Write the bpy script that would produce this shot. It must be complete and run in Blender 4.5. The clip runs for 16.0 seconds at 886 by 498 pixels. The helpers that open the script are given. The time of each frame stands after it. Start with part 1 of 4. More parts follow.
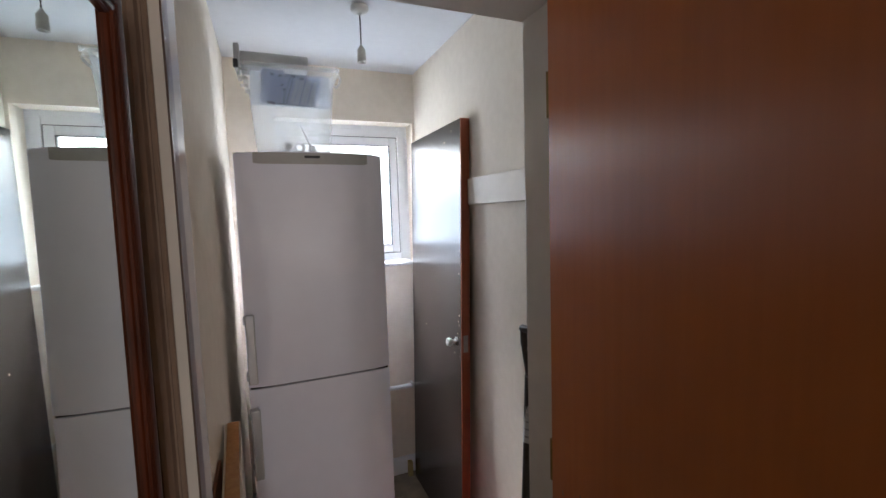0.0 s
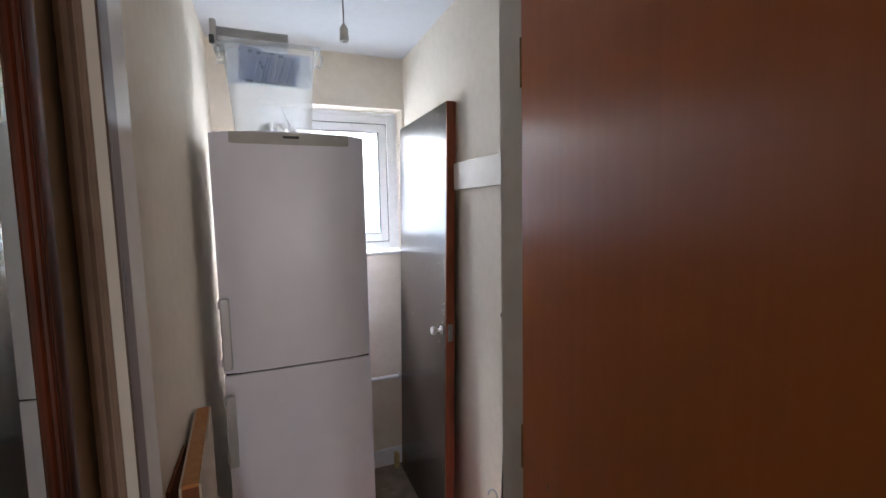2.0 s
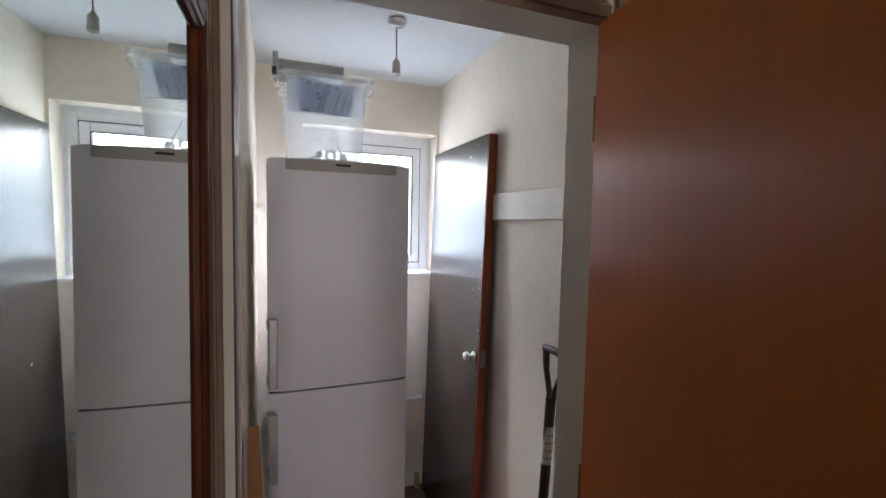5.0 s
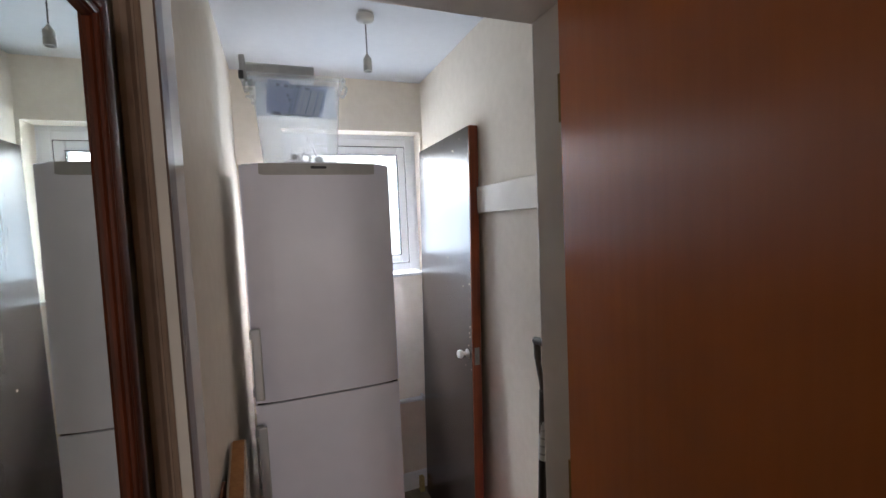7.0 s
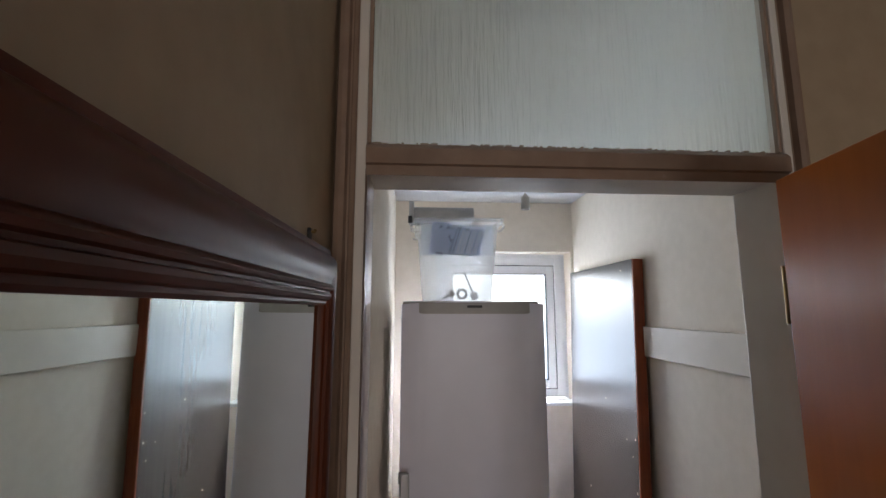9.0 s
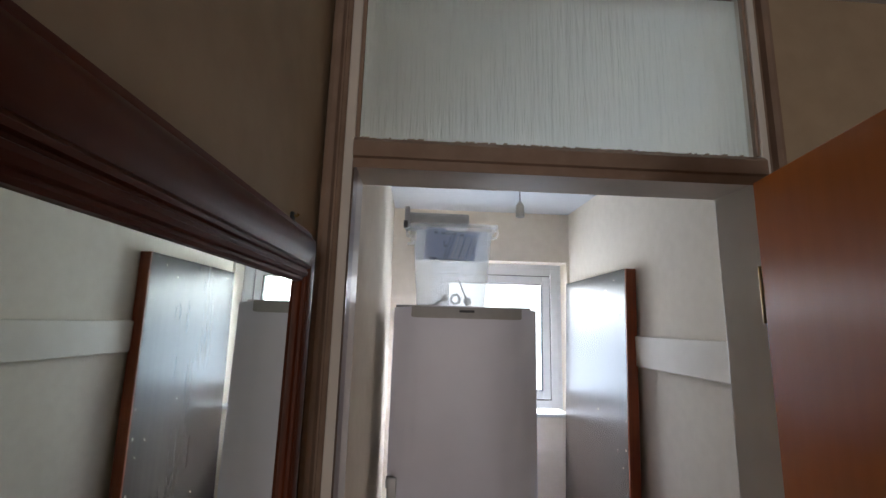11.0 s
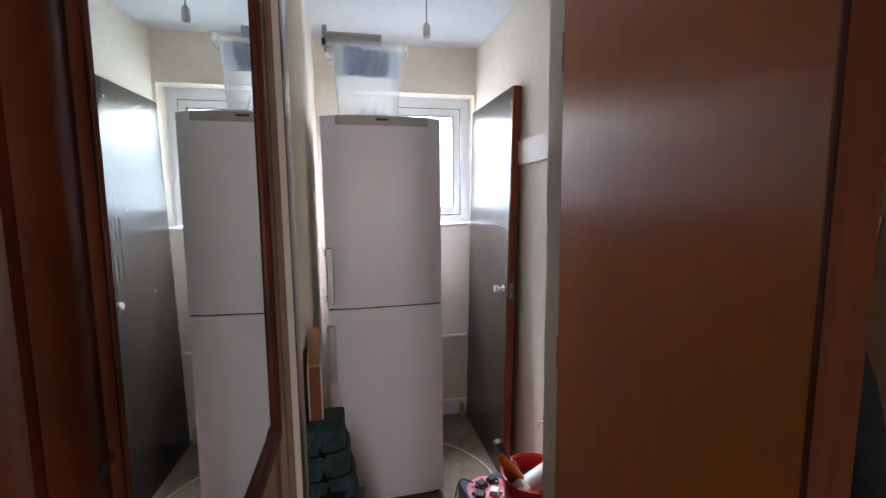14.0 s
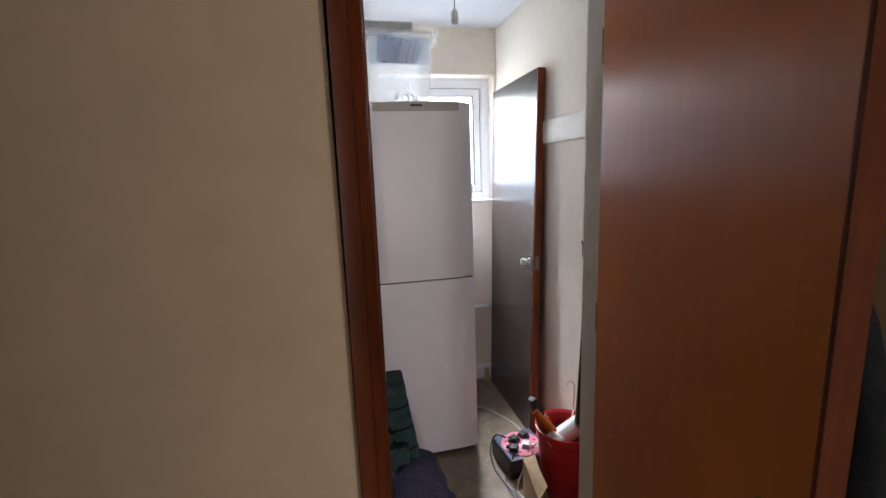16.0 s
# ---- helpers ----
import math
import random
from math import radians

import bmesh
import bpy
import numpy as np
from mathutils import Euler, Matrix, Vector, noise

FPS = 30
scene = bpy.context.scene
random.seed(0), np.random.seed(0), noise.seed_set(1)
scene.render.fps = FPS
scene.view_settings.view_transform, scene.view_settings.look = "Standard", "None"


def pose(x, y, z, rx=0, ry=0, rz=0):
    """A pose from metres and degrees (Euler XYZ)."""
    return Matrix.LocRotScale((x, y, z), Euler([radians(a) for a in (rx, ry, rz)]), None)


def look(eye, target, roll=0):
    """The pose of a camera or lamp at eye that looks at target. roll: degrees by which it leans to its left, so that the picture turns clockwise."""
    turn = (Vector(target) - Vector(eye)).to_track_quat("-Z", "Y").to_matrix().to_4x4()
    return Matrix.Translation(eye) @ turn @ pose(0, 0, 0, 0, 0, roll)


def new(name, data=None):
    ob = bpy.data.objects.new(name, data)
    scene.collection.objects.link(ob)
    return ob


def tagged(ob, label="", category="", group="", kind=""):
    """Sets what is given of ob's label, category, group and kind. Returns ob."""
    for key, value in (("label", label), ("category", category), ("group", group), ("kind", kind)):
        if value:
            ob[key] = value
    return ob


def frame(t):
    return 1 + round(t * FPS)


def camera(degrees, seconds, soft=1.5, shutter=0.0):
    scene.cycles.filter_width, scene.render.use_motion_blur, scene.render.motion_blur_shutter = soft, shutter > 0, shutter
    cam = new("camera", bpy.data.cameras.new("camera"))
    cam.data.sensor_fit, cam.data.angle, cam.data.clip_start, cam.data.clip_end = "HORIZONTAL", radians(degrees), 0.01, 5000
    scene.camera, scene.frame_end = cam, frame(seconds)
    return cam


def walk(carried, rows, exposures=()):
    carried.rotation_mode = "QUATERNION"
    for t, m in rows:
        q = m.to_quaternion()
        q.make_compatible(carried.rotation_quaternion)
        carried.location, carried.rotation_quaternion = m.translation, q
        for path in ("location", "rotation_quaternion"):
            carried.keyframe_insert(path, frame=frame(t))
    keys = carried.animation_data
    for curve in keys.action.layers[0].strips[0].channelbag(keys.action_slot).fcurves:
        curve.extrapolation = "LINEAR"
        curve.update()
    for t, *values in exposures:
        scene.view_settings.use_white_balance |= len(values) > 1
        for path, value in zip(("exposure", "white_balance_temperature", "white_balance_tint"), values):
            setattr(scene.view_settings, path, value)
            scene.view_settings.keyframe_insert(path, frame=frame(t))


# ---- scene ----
cam = camera(91.6, 16.0)
PATH = [
    (0, (0.093, -0.03, 1.557), (0.843, 1.816, 1.391), -1.8),
    (0.5, (0.105, -0.017, 1.553), (0.848, 1.832, 1.372), -1.5),
    (1, (0.11, -0.015, 1.55), (0.856, 1.831, 1.363), -1.3),
    (1.5, (0.135, -0.031, 1.518), (0.879, 1.817, 1.33), -1.4),
    (2, (0.166, -0.019, 1.513), (0.915, 1.826, 1.328), -1.2),
    (2.5, (0.172, -0.021, 1.519), (0.914, 1.827, 1.328), -1.1),
    (3, (0.115, -0.006, 1.578), (0.873, 1.835, 1.396), -1.0),
    (3.5, (0.069, -0.006, 1.604), (0.814, 1.841, 1.431), -0.2),
    (4, (0.03, -0.004, 1.596), (0.759, 1.855, 1.473), 0.9),
    (6.5, (0.075, -0.013, 1.555), (0.775, 1.856, 1.428), 0.7),
    (7, (0.109, 0.006, 1.559), (0.82, 1.871, 1.435), -2.6),
    (7.5, (0.111, 0.005, 1.565), (0.803, 1.877, 1.434), -1.7),
    (8, (0.072, 0.042, 1.708), (0.409, 2.013, 1.754), -1.4),
    (8.5, (0.047, 0.064, 1.762), (0.2, 2.046, 1.979), -0.8),
    (11, (0.081, 0.051, 1.726), (0.191, 2.019, 2.069), 1.5),
    (11.5, (0.083, 0.026, 1.686), (0.22, 2.0, 1.972), 1.3),
    (12, (0.093, -0.051, 1.598), (0.256, 1.935, 1.763), 1.0),
    (12.5, (0.087, -0.113, 1.518), (0.281, 1.878, 1.548), 0.9),
    (13, (0.08, -0.179, 1.45), (0.407, 1.791, 1.333), 1.4),
    (13.5, (0.086, -0.234, 1.437), (0.547, 1.703, 1.24), 1.2),
    (14, (0.097, -0.303, 1.43), (0.527, 1.637, 1.202), -0.6),
    (14.5, (0.074, -0.362, 1.416), (0.446, 1.582, 1.126), -1.0),
    (15, (-0.037, -0.372, 1.444), (0.322, 1.57, 1.126), -1.6),
    (15.5, (-0.095, -0.388, 1.445), (0.28, 1.548, 1.112), -1.7),
    (16, (-0.074, -0.406, 1.467), (0.34, 1.52, 1.119), -2.2),
]
walk(cam, [(t, look(eye, target, roll)) for t, eye, target, roll in PATH], [(0.0, 0.48), (1.0, 0.50), (2.5, 0.62), (3.5, 0.46), (7.5, 0.44), (8.5, 0.26), (11.5, 0.26), (13.0, 0.38), (14.0, 0.62), (14.5, 0.78), (15.2, 0.92), (16.0, 0.84)])

# ---- light ----
world = bpy.data.worlds.new("world")
scene.world = world
world.use_nodes = True
wn = world.node_tree.nodes
sky = wn.new("ShaderNodeTexSky")
sky.sky_type, sky.sun_disc = "NISHITA", False
sky.sun_elevation, sky.sun_rotation = radians(38), radians(150)
wn["Background"].inputs["Strength"].default_value = 0.1
world.node_tree.links.new(sky.outputs["Color"], wn["Background"].inputs["Color"])

sun = new("sun", bpy.data.lights.new("sun", "SUN"))
sun.data.energy, sun.data.angle, sun.data.color = 0.8, radians(12), (1.0, 0.97, 0.92)
sun.matrix_world = look((0, 0, 0), (-0.5, 0.62, -0.75))


def area_lamp(name, eye, target, width, height, watts, colour):
    lamp = new(name, bpy.data.lights.new(name, "AREA"))
    lamp.data.shape, lamp.data.size, lamp.data.size_y = "RECTANGLE", width, height
    lamp.data.energy, lamp.data.color = watts, colour
    lamp.matrix_world = look(eye, target)
    return lamp


daylight = area_lamp("window_daylight", (0.52, 2.64, 1.69), (0.52, 0.0, 1.62), 0.85, 0.95, 34.0, (1, 1, 1))
# overcast sky above, dimmer blue-grey distance below
daylight.data.use_nodes = True
dn = daylight.data.node_tree
place = dn.nodes.new("ShaderNodeNewGeometry")
split = dn.nodes.new("ShaderNodeSeparateXYZ")
span = dn.nodes.new("ShaderNodeMapRange")
span.inputs["From Min"].default_value, span.inputs["From Max"].default_value = 1.62, 2.02
span.interpolation_type = "SMOOTHSTEP"
shade = dn.nodes.new("ShaderNodeMix")
shade.data_type = "RGBA"
shade.inputs["A"].default_value, shade.inputs["B"].default_value = (0.28, 0.34, 0.44, 1), (0.96, 1.0, 1.07, 1)
dn.links.new(place.outputs["Position"], split.inputs["Vector"])
dn.links.new(split.outputs["Z"], span.inputs["Value"])
dn.links.new(span.outputs["Result"], shade.inputs["Factor"])
dn.links.new(shade.outputs["Result"], dn.nodes["Emission"].inputs["Color"])
area_lamp("sky_above_window", (0.55, 3.25, 2.95), (0.55, 1.5, 0.3), 1.3, 0.9, 350.0, (0.93, 0.97, 1.06))
# added fill from the unseen south end of the hall, for the fridge front
area_lamp("hall_fill_south", (0.65, -4.72, 1.3), (0.45, 0.0, 1.2), 0.6, 1.6, 30.0, (1.0, 0.94, 0.93))
# weak added fill from the unseen west end, brightens the open door
area_lamp("hall_fill_west", (-1.34, -0.97, 1.2), (0.5, -0.1, 1.2), 0.6, 1.6, 0.25, (1.0, 0.93, 0.86))

# ---- materials ----


def ramp_between(nt, fac, c1, c2, p1=0.35, p2=0.65):
    r = nt.nodes.new("ShaderNodeValToRGB")
    r.color_ramp.elements[0].position, r.color_ramp.elements[1].position = p1, p2
    r.color_ramp.elements[0].color, r.color_ramp.elements[1].color = (*c1, 1), (*c2, 1)
    nt.links.new(fac, r.inputs["Fac"])
    return r.outputs["Color"]


def noise_at(nt, coord, scale, stretch=(1, 1, 1), detail=5.0, rough=0.55):
    mp = nt.nodes.new("ShaderNodeMapping")
    mp.inputs["Scale"].default_value = stretch
    n = nt.nodes.new("ShaderNodeTexNoise")
    n.inputs["Scale"].default_value, n.inputs["Detail"].default_value, n.inputs["Roughness"].default_value = scale, detail, rough
    nt.links.new(coord, mp.inputs["Vector"])
    nt.links.new(mp.outputs["Vector"], n.inputs["Vector"])
    return n.outputs["Fac"]


def surface(name, c1, c2, rough=0.5, grain=40.0, stretch=(1, 1, 1), patch=3.0, patch_amount=0.25, bump=0.1, bump_scale=120.0,
            bump_stretch=None, metal=0.0, rough_var=0.08, specks=None, transmission=0.0, ior=1.45, coat=0.0, speck_scale=30.0, speck_cut=0.72, brushed=0.0, gloss_scale=None):
    """A procedural surface: grain between two colours, broad patches, uneven gloss, fine relief and optional paint specks."""
    m = bpy.data.materials.new(name)
    m.use_nodes = True
    nt = m.node_tree
    b = nt.nodes["Principled BSDF"]
    co = nt.nodes.new("ShaderNodeTexCoord").outputs["Object"]
    base = ramp_between(nt, noise_at(nt, co, grain, stretch), c1, c2)
    broad = noise_at(nt, co, patch, detail=3.0)
    mix = nt.nodes.new("ShaderNodeMix")
    mix.data_type, mix.blend_type = "RGBA", "MULTIPLY"
    tone = ramp_between(nt, broad, (1 - patch_amount,) * 3, (1, 1, 1), 0.3, 0.7)
    mix.inputs["Factor"].default_value = 1.0
    nt.links.new(base, mix.inputs["A"])
    nt.links.new(tone, mix.inputs["B"])
    colour = mix.outputs["Result"]
    if specks:
        sp = ramp_between(nt, noise_at(nt, co, speck_scale, detail=6.0, rough=0.7), (0, 0, 0), (1, 1, 1), speck_cut, speck_cut + 0.03)
        mx = nt.nodes.new("ShaderNodeMix")
        mx.data_type = "RGBA"
        nt.links.new(sp, mx.inputs["Factor"])
        nt.links.new(colour, mx.inputs["A"])
        mx.inputs["B"].default_value = (*specks, 1)
        colour = mx.outputs["Result"]
    nt.links.new(colour, b.inputs["Base Color"])
    mr = nt.nodes.new("ShaderNodeMapRange")
    mr.inputs["To Min"].default_value, mr.inputs["To Max"].default_value = max(rough - rough_var, 0.02), min(rough + rough_var, 1)
    nt.links.new(noise_at(nt, co, gloss_scale or patch * 4, (1, 1, 0.5) if gloss_scale else stretch), mr.inputs["Value"])
    nt.links.new(mr.outputs["Result"], b.inputs["Roughness"])
    b.inputs["Metallic"].default_value = metal
    b.inputs["IOR"].default_value = ior
    b.inputs["Transmission Weight"].default_value = transmission
    b.inputs["Coat Weight"].default_value = coat
    b.inputs["Coat Roughness"].default_value = 0.12
    if brushed:
        # upright grain: the sheen spreads sideways
        across = nt.nodes.new("ShaderNodeVectorMath")
        across.operation = "CROSS_PRODUCT"
        across.inputs[1].default_value = (0.0, 0.0, 1.0)
        nt.links.new(nt.nodes.new("ShaderNodeNewGeometry").outputs["True Normal"], across.inputs[0])
        b.inputs["Anisotropic"].default_value = brushed
        nt.links.new(across.outputs["Vector"], b.inputs["Tangent"])
    if bump:
        bp = nt.nodes.new("ShaderNodeBump")
        bp.inputs["Strength"].default_value, bp.inputs["Distance"].default_value = bump, 0.002
        nt.links.new(noise_at(nt, co, bump_scale, bump_stretch or stretch), bp.inputs["Height"])
        nt.links.new(bp.outputs["Normal"], b.inputs["Normal"])
    return m


CREAM = surface("cream_wall_paint", (0.85, 0.765, 0.645), (0.89, 0.805, 0.685), 0.85, 25, patch=2.2, patch_amount=0.04, bump=0.07, bump_scale=160)
RAIL = surface("off_white_rail_paint", (0.82, 0.75, 0.645), (0.85, 0.78, 0.675), 0.6, 18, patch=3, patch_amount=0.05, bump=0.06, bump_scale=40)
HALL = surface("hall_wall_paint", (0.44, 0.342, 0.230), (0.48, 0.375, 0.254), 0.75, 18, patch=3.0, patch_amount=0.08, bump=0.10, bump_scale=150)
CEILING = surface("white_ceiling_paint", (0.70, 0.71, 0.725), (0.72, 0.73, 0.745), 0.8, 30, patch=1.6, patch_amount=0.03, bump=0.08, bump_scale=90)
GLOSS = surface("white_gloss_paint", (0.84, 0.79, 0.71), (0.87, 0.82, 0.74), 0.2, 16, patch=4, patch_amount=0.08, bump=0.08, bump_scale=30, bump_stretch=(1, 1, 0.3), rough_var=0.05, ior=1.32)
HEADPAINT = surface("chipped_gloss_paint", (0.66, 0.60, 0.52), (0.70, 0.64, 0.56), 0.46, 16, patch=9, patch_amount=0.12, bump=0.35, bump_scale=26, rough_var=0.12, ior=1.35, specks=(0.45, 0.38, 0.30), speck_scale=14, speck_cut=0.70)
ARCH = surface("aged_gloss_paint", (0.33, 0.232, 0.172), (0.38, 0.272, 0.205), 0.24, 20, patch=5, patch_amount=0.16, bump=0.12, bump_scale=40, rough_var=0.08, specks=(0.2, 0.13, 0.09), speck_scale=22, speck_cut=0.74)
# dark brown that stands in for shadow in the left door rebate
REBATESHADE = surface("rebate_shade_brown", (0.125, 0.080, 0.056), (0.165, 0.108, 0.078), 0.3, 20, (2, 2, 0.2), patch=5, patch_amount=0.15, bump=0.08, bump_scale=40)
FLOOR = surface("worn_vinyl_floor", (0.26, 0.212, 0.160), (0.32, 0.262, 0.20), 0.24, 14, patch=5, patch_amount=0.25, bump=0.06, bump_scale=60, rough_var=0.12, specks=(0.42, 0.40, 0.36), speck_scale=70, speck_cut=0.80)
DOORWOOD = surface("varnished_teak_veneer", (0.58, 0.158, 0.025), (0.615, 0.173, 0.030), 0.41, 22, (2.4, 2.4, 0.07), patch=2.2, patch_amount=0.22, bump=0.035, bump_scale=70, bump_stretch=(1.4, 1.4, 0.5), rough_var=0.12, ior=1.5, brushed=0.82, gloss_scale=30.0)
SCUFF = surface("scuffed_varnish", (0.50, 0.24, 0.10), (0.58, 0.30, 0.15), 0.5, 60, patch=20, patch_amount=0.4)
DOOREDGE = surface("red_brown_door_edge", (0.115, 0.030, 0.010), (0.165, 0.043, 0.015), 0.65, 22, (2.5, 2.5, 0.12), patch=6, patch_amount=0.25, bump=0.12, bump_scale=60, ior=1.25)
LIPPING = surface("hardwood_lipping", (0.26, 0.055, 0.019), (0.36, 0.09, 0.032), 0.42, 22, (2.5, 2.5, 0.12), patch=6, patch_amount=0.25, bump=0.12, bump_scale=60)
DARKWOOD = surface("dark_varnished_ply", (0.042, 0.031, 0.026), (0.050, 0.038, 0.032), 0.27, 16, (2.5, 2.5, 0.12), patch=3, patch_amount=0.15, bump=0.0, rough_var=0.0, ior=1.47)
MAHOGANY = surface("mahogany_stain", (0.082, 0.0185, 0.006), (0.150, 0.033, 0.011), 0.42, 26, (1.2, 0.3, 0.3), patch=4, patch_amount=0.25, bump=0.04, bump_scale=90, ior=1.3)
BOARD = surface("orange_pine_board", (0.44, 0.18, 0.05), (0.54, 0.245, 0.08), 0.5, 18, (3, 3, 0.15), patch=5, patch_amount=0.15)
BROWNBOARD = surface("dark_brown_board_edge", (0.19, 0.056, 0.015), (0.25, 0.078, 0.022), 0.6, 22, (3, 3, 0.2), patch=6, patch_amount=0.2, bump=0.1)
PALEBOARD = surface("pale_board_edge", (0.62, 0.52, 0.40), (0.70, 0.60, 0.47), 0.6, 30, (2, 2, 0.2), patch=6, patch_amount=0.2)
WHITEMETAL = surface("fridge_white_enamel", (0.775, 0.775, 0.875), (0.795, 0.795, 0.895), 0.33, 12, patch=1.2, patch_amount=0.03, bump=0.05, bump_scale=420, rough_var=0.05)
GREYTRIM = surface("grey_plastic_trim", (0.40, 0.39, 0.38), (0.44, 0.43, 0.42), 0.42, 30, patch=5, patch_amount=0.06, bump=0.03)
SILVER = surface("satin_silver_plastic", (0.47, 0.47, 0.48), (0.52, 0.52, 0.53), 0.34, 30, (1, 1, 0.2), patch=8, patch_amount=0.08, bump=0.03, metal=0.35)
RUBBER = surface("dark_gasket", (0.02, 0.02, 0.022), (0.035, 0.035, 0.04), 0.7, 60, patch=9, bump=0.1)
UPVC = surface("white_upvc", (0.86, 0.87, 0.88), (0.89, 0.90, 0.91), 0.3, 20, patch=3, patch_amount=0.04, bump=0.02)
GREYBOX = surface("grey_plastic_cover", (0.42, 0.42, 0.42), (0.48, 0.48, 0.48), 0.5, 30, patch=7, patch_amount=0.15, bump=0.05)
SLOT = surface("blue_grey_plastic", (0.20, 0.24, 0.32), (0.26, 0.30, 0.38), 0.45, 30, patch=9, patch_amount=0.15, bump=0.03)
NAVY = surface("slate_blue_plastic", (0.045, 0.06, 0.12), (0.08, 0.10, 0.17), 0.4, 30, patch=9, patch_amount=0.2, bump=0.05)
WHITEPLASTIC = surface("off_white_plastic", (0.66, 0.66, 0.64), (0.74, 0.74, 0.72), 0.4, 25, patch=8, patch_amount=0.1, bump=0.03)
BLACKPLASTIC = surface("black_plastic", (0.012, 0.012, 0.014), (0.03, 0.03, 0.033), 0.4, 30, patch=8, bump=0.08)
PINK = surface("faded_red_plastic", (0.62, 0.16, 0.24), (0.70, 0.22, 0.30), 0.42, 22, patch=9, patch_amount=0.15, bump=0.05)
RED = surface("red_bucket_plastic", (0.50, 0.012, 0.018), (0.60, 0.022, 0.028), 0.32, 20, patch=6, patch_amount=0.2, bump=0.04)
ORANGE = surface("orange_plastic", (0.72, 0.16, 0.02), (0.80, 0.22, 0.03), 0.4, 26, patch=9, patch_amount=0.25, bump=0.08)
CARD = surface("brown_cardboard", (0.46, 0.32, 0.18), (0.56, 0.40, 0.24), 0.8, 40, (1, 1, 4), patch=7, patch_amount=0.25, bump=0.2)
TOWEL = surface("purple_towelling", (0.050, 0.052, 0.115), (0.105, 0.105, 0.20), 0.95, 160, patch=10, patch_amount=0.35, bump=0.9, bump_scale=260)
TEAL = surface("teal_woven_fabric", (0.022, 0.055, 0.064), (0.058, 0.112, 0.120), 0.9, 60, (4, 0.5, 1), patch=18, patch_amount=0.5, bump=0.6, bump_scale=220)
PIPING = surface("black_fabric_piping", (0.006, 0.008, 0.01), (0.016, 0.018, 0.02), 0.9, 90, patch=9, bump=0.3)
STOOLWOOD = surface("brown_stool_wood", (0.17, 0.075, 0.03), (0.26, 0.12, 0.05), 0.5, 20, (3, 3, 0.2), patch=6, bump=0.1)
SPADEWOOD = surface("dark_handle_plastic", (0.045, 0.035, 0.028), (0.085, 0.065, 0.052), 0.38, 26, (3, 3, 0.3), patch=12, patch_amount=0.3, bump=0.1)
STEEL = surface("dull_steel", (0.36, 0.35, 0.34), (0.46, 0.45, 0.44), 0.38, 40, patch=9, patch_amount=0.3, metal=0.9, bump=0.05)
BRASS = surface("tarnished_brass", (0.36, 0.24, 0.09), (0.46, 0.31, 0.13), 0.4, 40, patch=12, patch_amount=0.4, metal=0.9, bump=0.06)
FLEX = surface("brown_twisted_flex", (0.05, 0.045, 0.04), (0.16, 0.14, 0.12), 0.6, 120, (1, 1, 3), patch=20, bump=0.1)
FITTING = surface("aged_lampholder_plastic", (0.46, 0.45, 0.42), (0.54, 0.53, 0.49), 0.4, 30, patch=12, patch_amount=0.15, bump=0.03)
WHITECABLE = surface("white_cable_sheath", (0.62, 0.60, 0.55), (0.70, 0.68, 0.63), 0.5, 40, patch=9, patch_amount=0.2, bump=0.03)
YELLOW = surface("yellow_foam_wedge", (0.56, 0.44, 0.18), (0.64, 0.52, 0.24), 0.7, 40, patch=12, patch_amount=0.2, bump=0.15)


def glassy(name, colour, rough, ior=1.45, bump=0.0, scale=60.0, stretch=(1, 1, 1), distance=0.002, milky=0.0):
    """Patterned glass; milky is the share of light that it scatters through."""
    m = bpy.data.materials.new(name)
    m.use_nodes = True
    nt = m.node_tree
    b = nt.nodes["Principled BSDF"]
    b.inputs["Base Color"].default_value = (*colour, 1)
    b.inputs["Roughness"].default_value, b.inputs["IOR"].default_value, b.inputs["Transmission Weight"].default_value = rough, ior, 1.0
    if bump:
        co = nt.nodes.new("ShaderNodeTexCoord").outputs["Object"]
        bp = nt.nodes.new("ShaderNodeBump")
        bp.inputs["Strength"].default_value, bp.inputs["Distance"].default_value = bump, distance
        nt.links.new(noise_at(nt, co, scale, stretch, detail=4.0), bp.inputs["Height"])
        nt.links.new(bp.outputs["Normal"], b.inputs["Normal"])
    if milky:
        haze = nt.nodes.new("ShaderNodeBsdfTranslucent")
        haze.inputs["Color"].default_value = (*colour, 1)
        nt.links.new(bp.outputs["Normal"], haze.inputs["Normal"])
        mix = nt.nodes.new("ShaderNodeMixShader")
        mix.inputs["Fac"].default_value = milky
        nt.links.new(b.outputs["BSDF"], mix.inputs[1])
        nt.links.new(haze.outputs["BSDF"], mix.inputs[2])
        nt.links.new(mix.outputs["Shader"], nt.nodes["Material Output"].inputs["Surface"])
    return m


def thin_pane(name):
    """A thin clear sheet: straight through, with a mirror-like sheen."""
    m = bpy.data.materials.new(name)
    m.use_nodes = True
    nt = m.node_tree
    clear = nt.nodes.new("ShaderNodeBsdfTransparent")
    clear.inputs["Color"].default_value = (0.96, 0.97, 0.97, 1)
    sheen = nt.nodes.new("ShaderNodeBsdfGlossy")
    sheen.inputs["Roughness"].default_value = 0.02
    mix = nt.nodes.new("ShaderNodeMixShader")
    mix.inputs["Fac"].default_value = 0.06
    nt.links.new(clear.outputs["BSDF"], mix.inputs[1])
    nt.links.new(sheen.outputs["BSDF"], mix.inputs[2])
    nt.links.new(mix.outputs["Shader"], nt.nodes["Material Output"].inputs["Surface"])
    return m


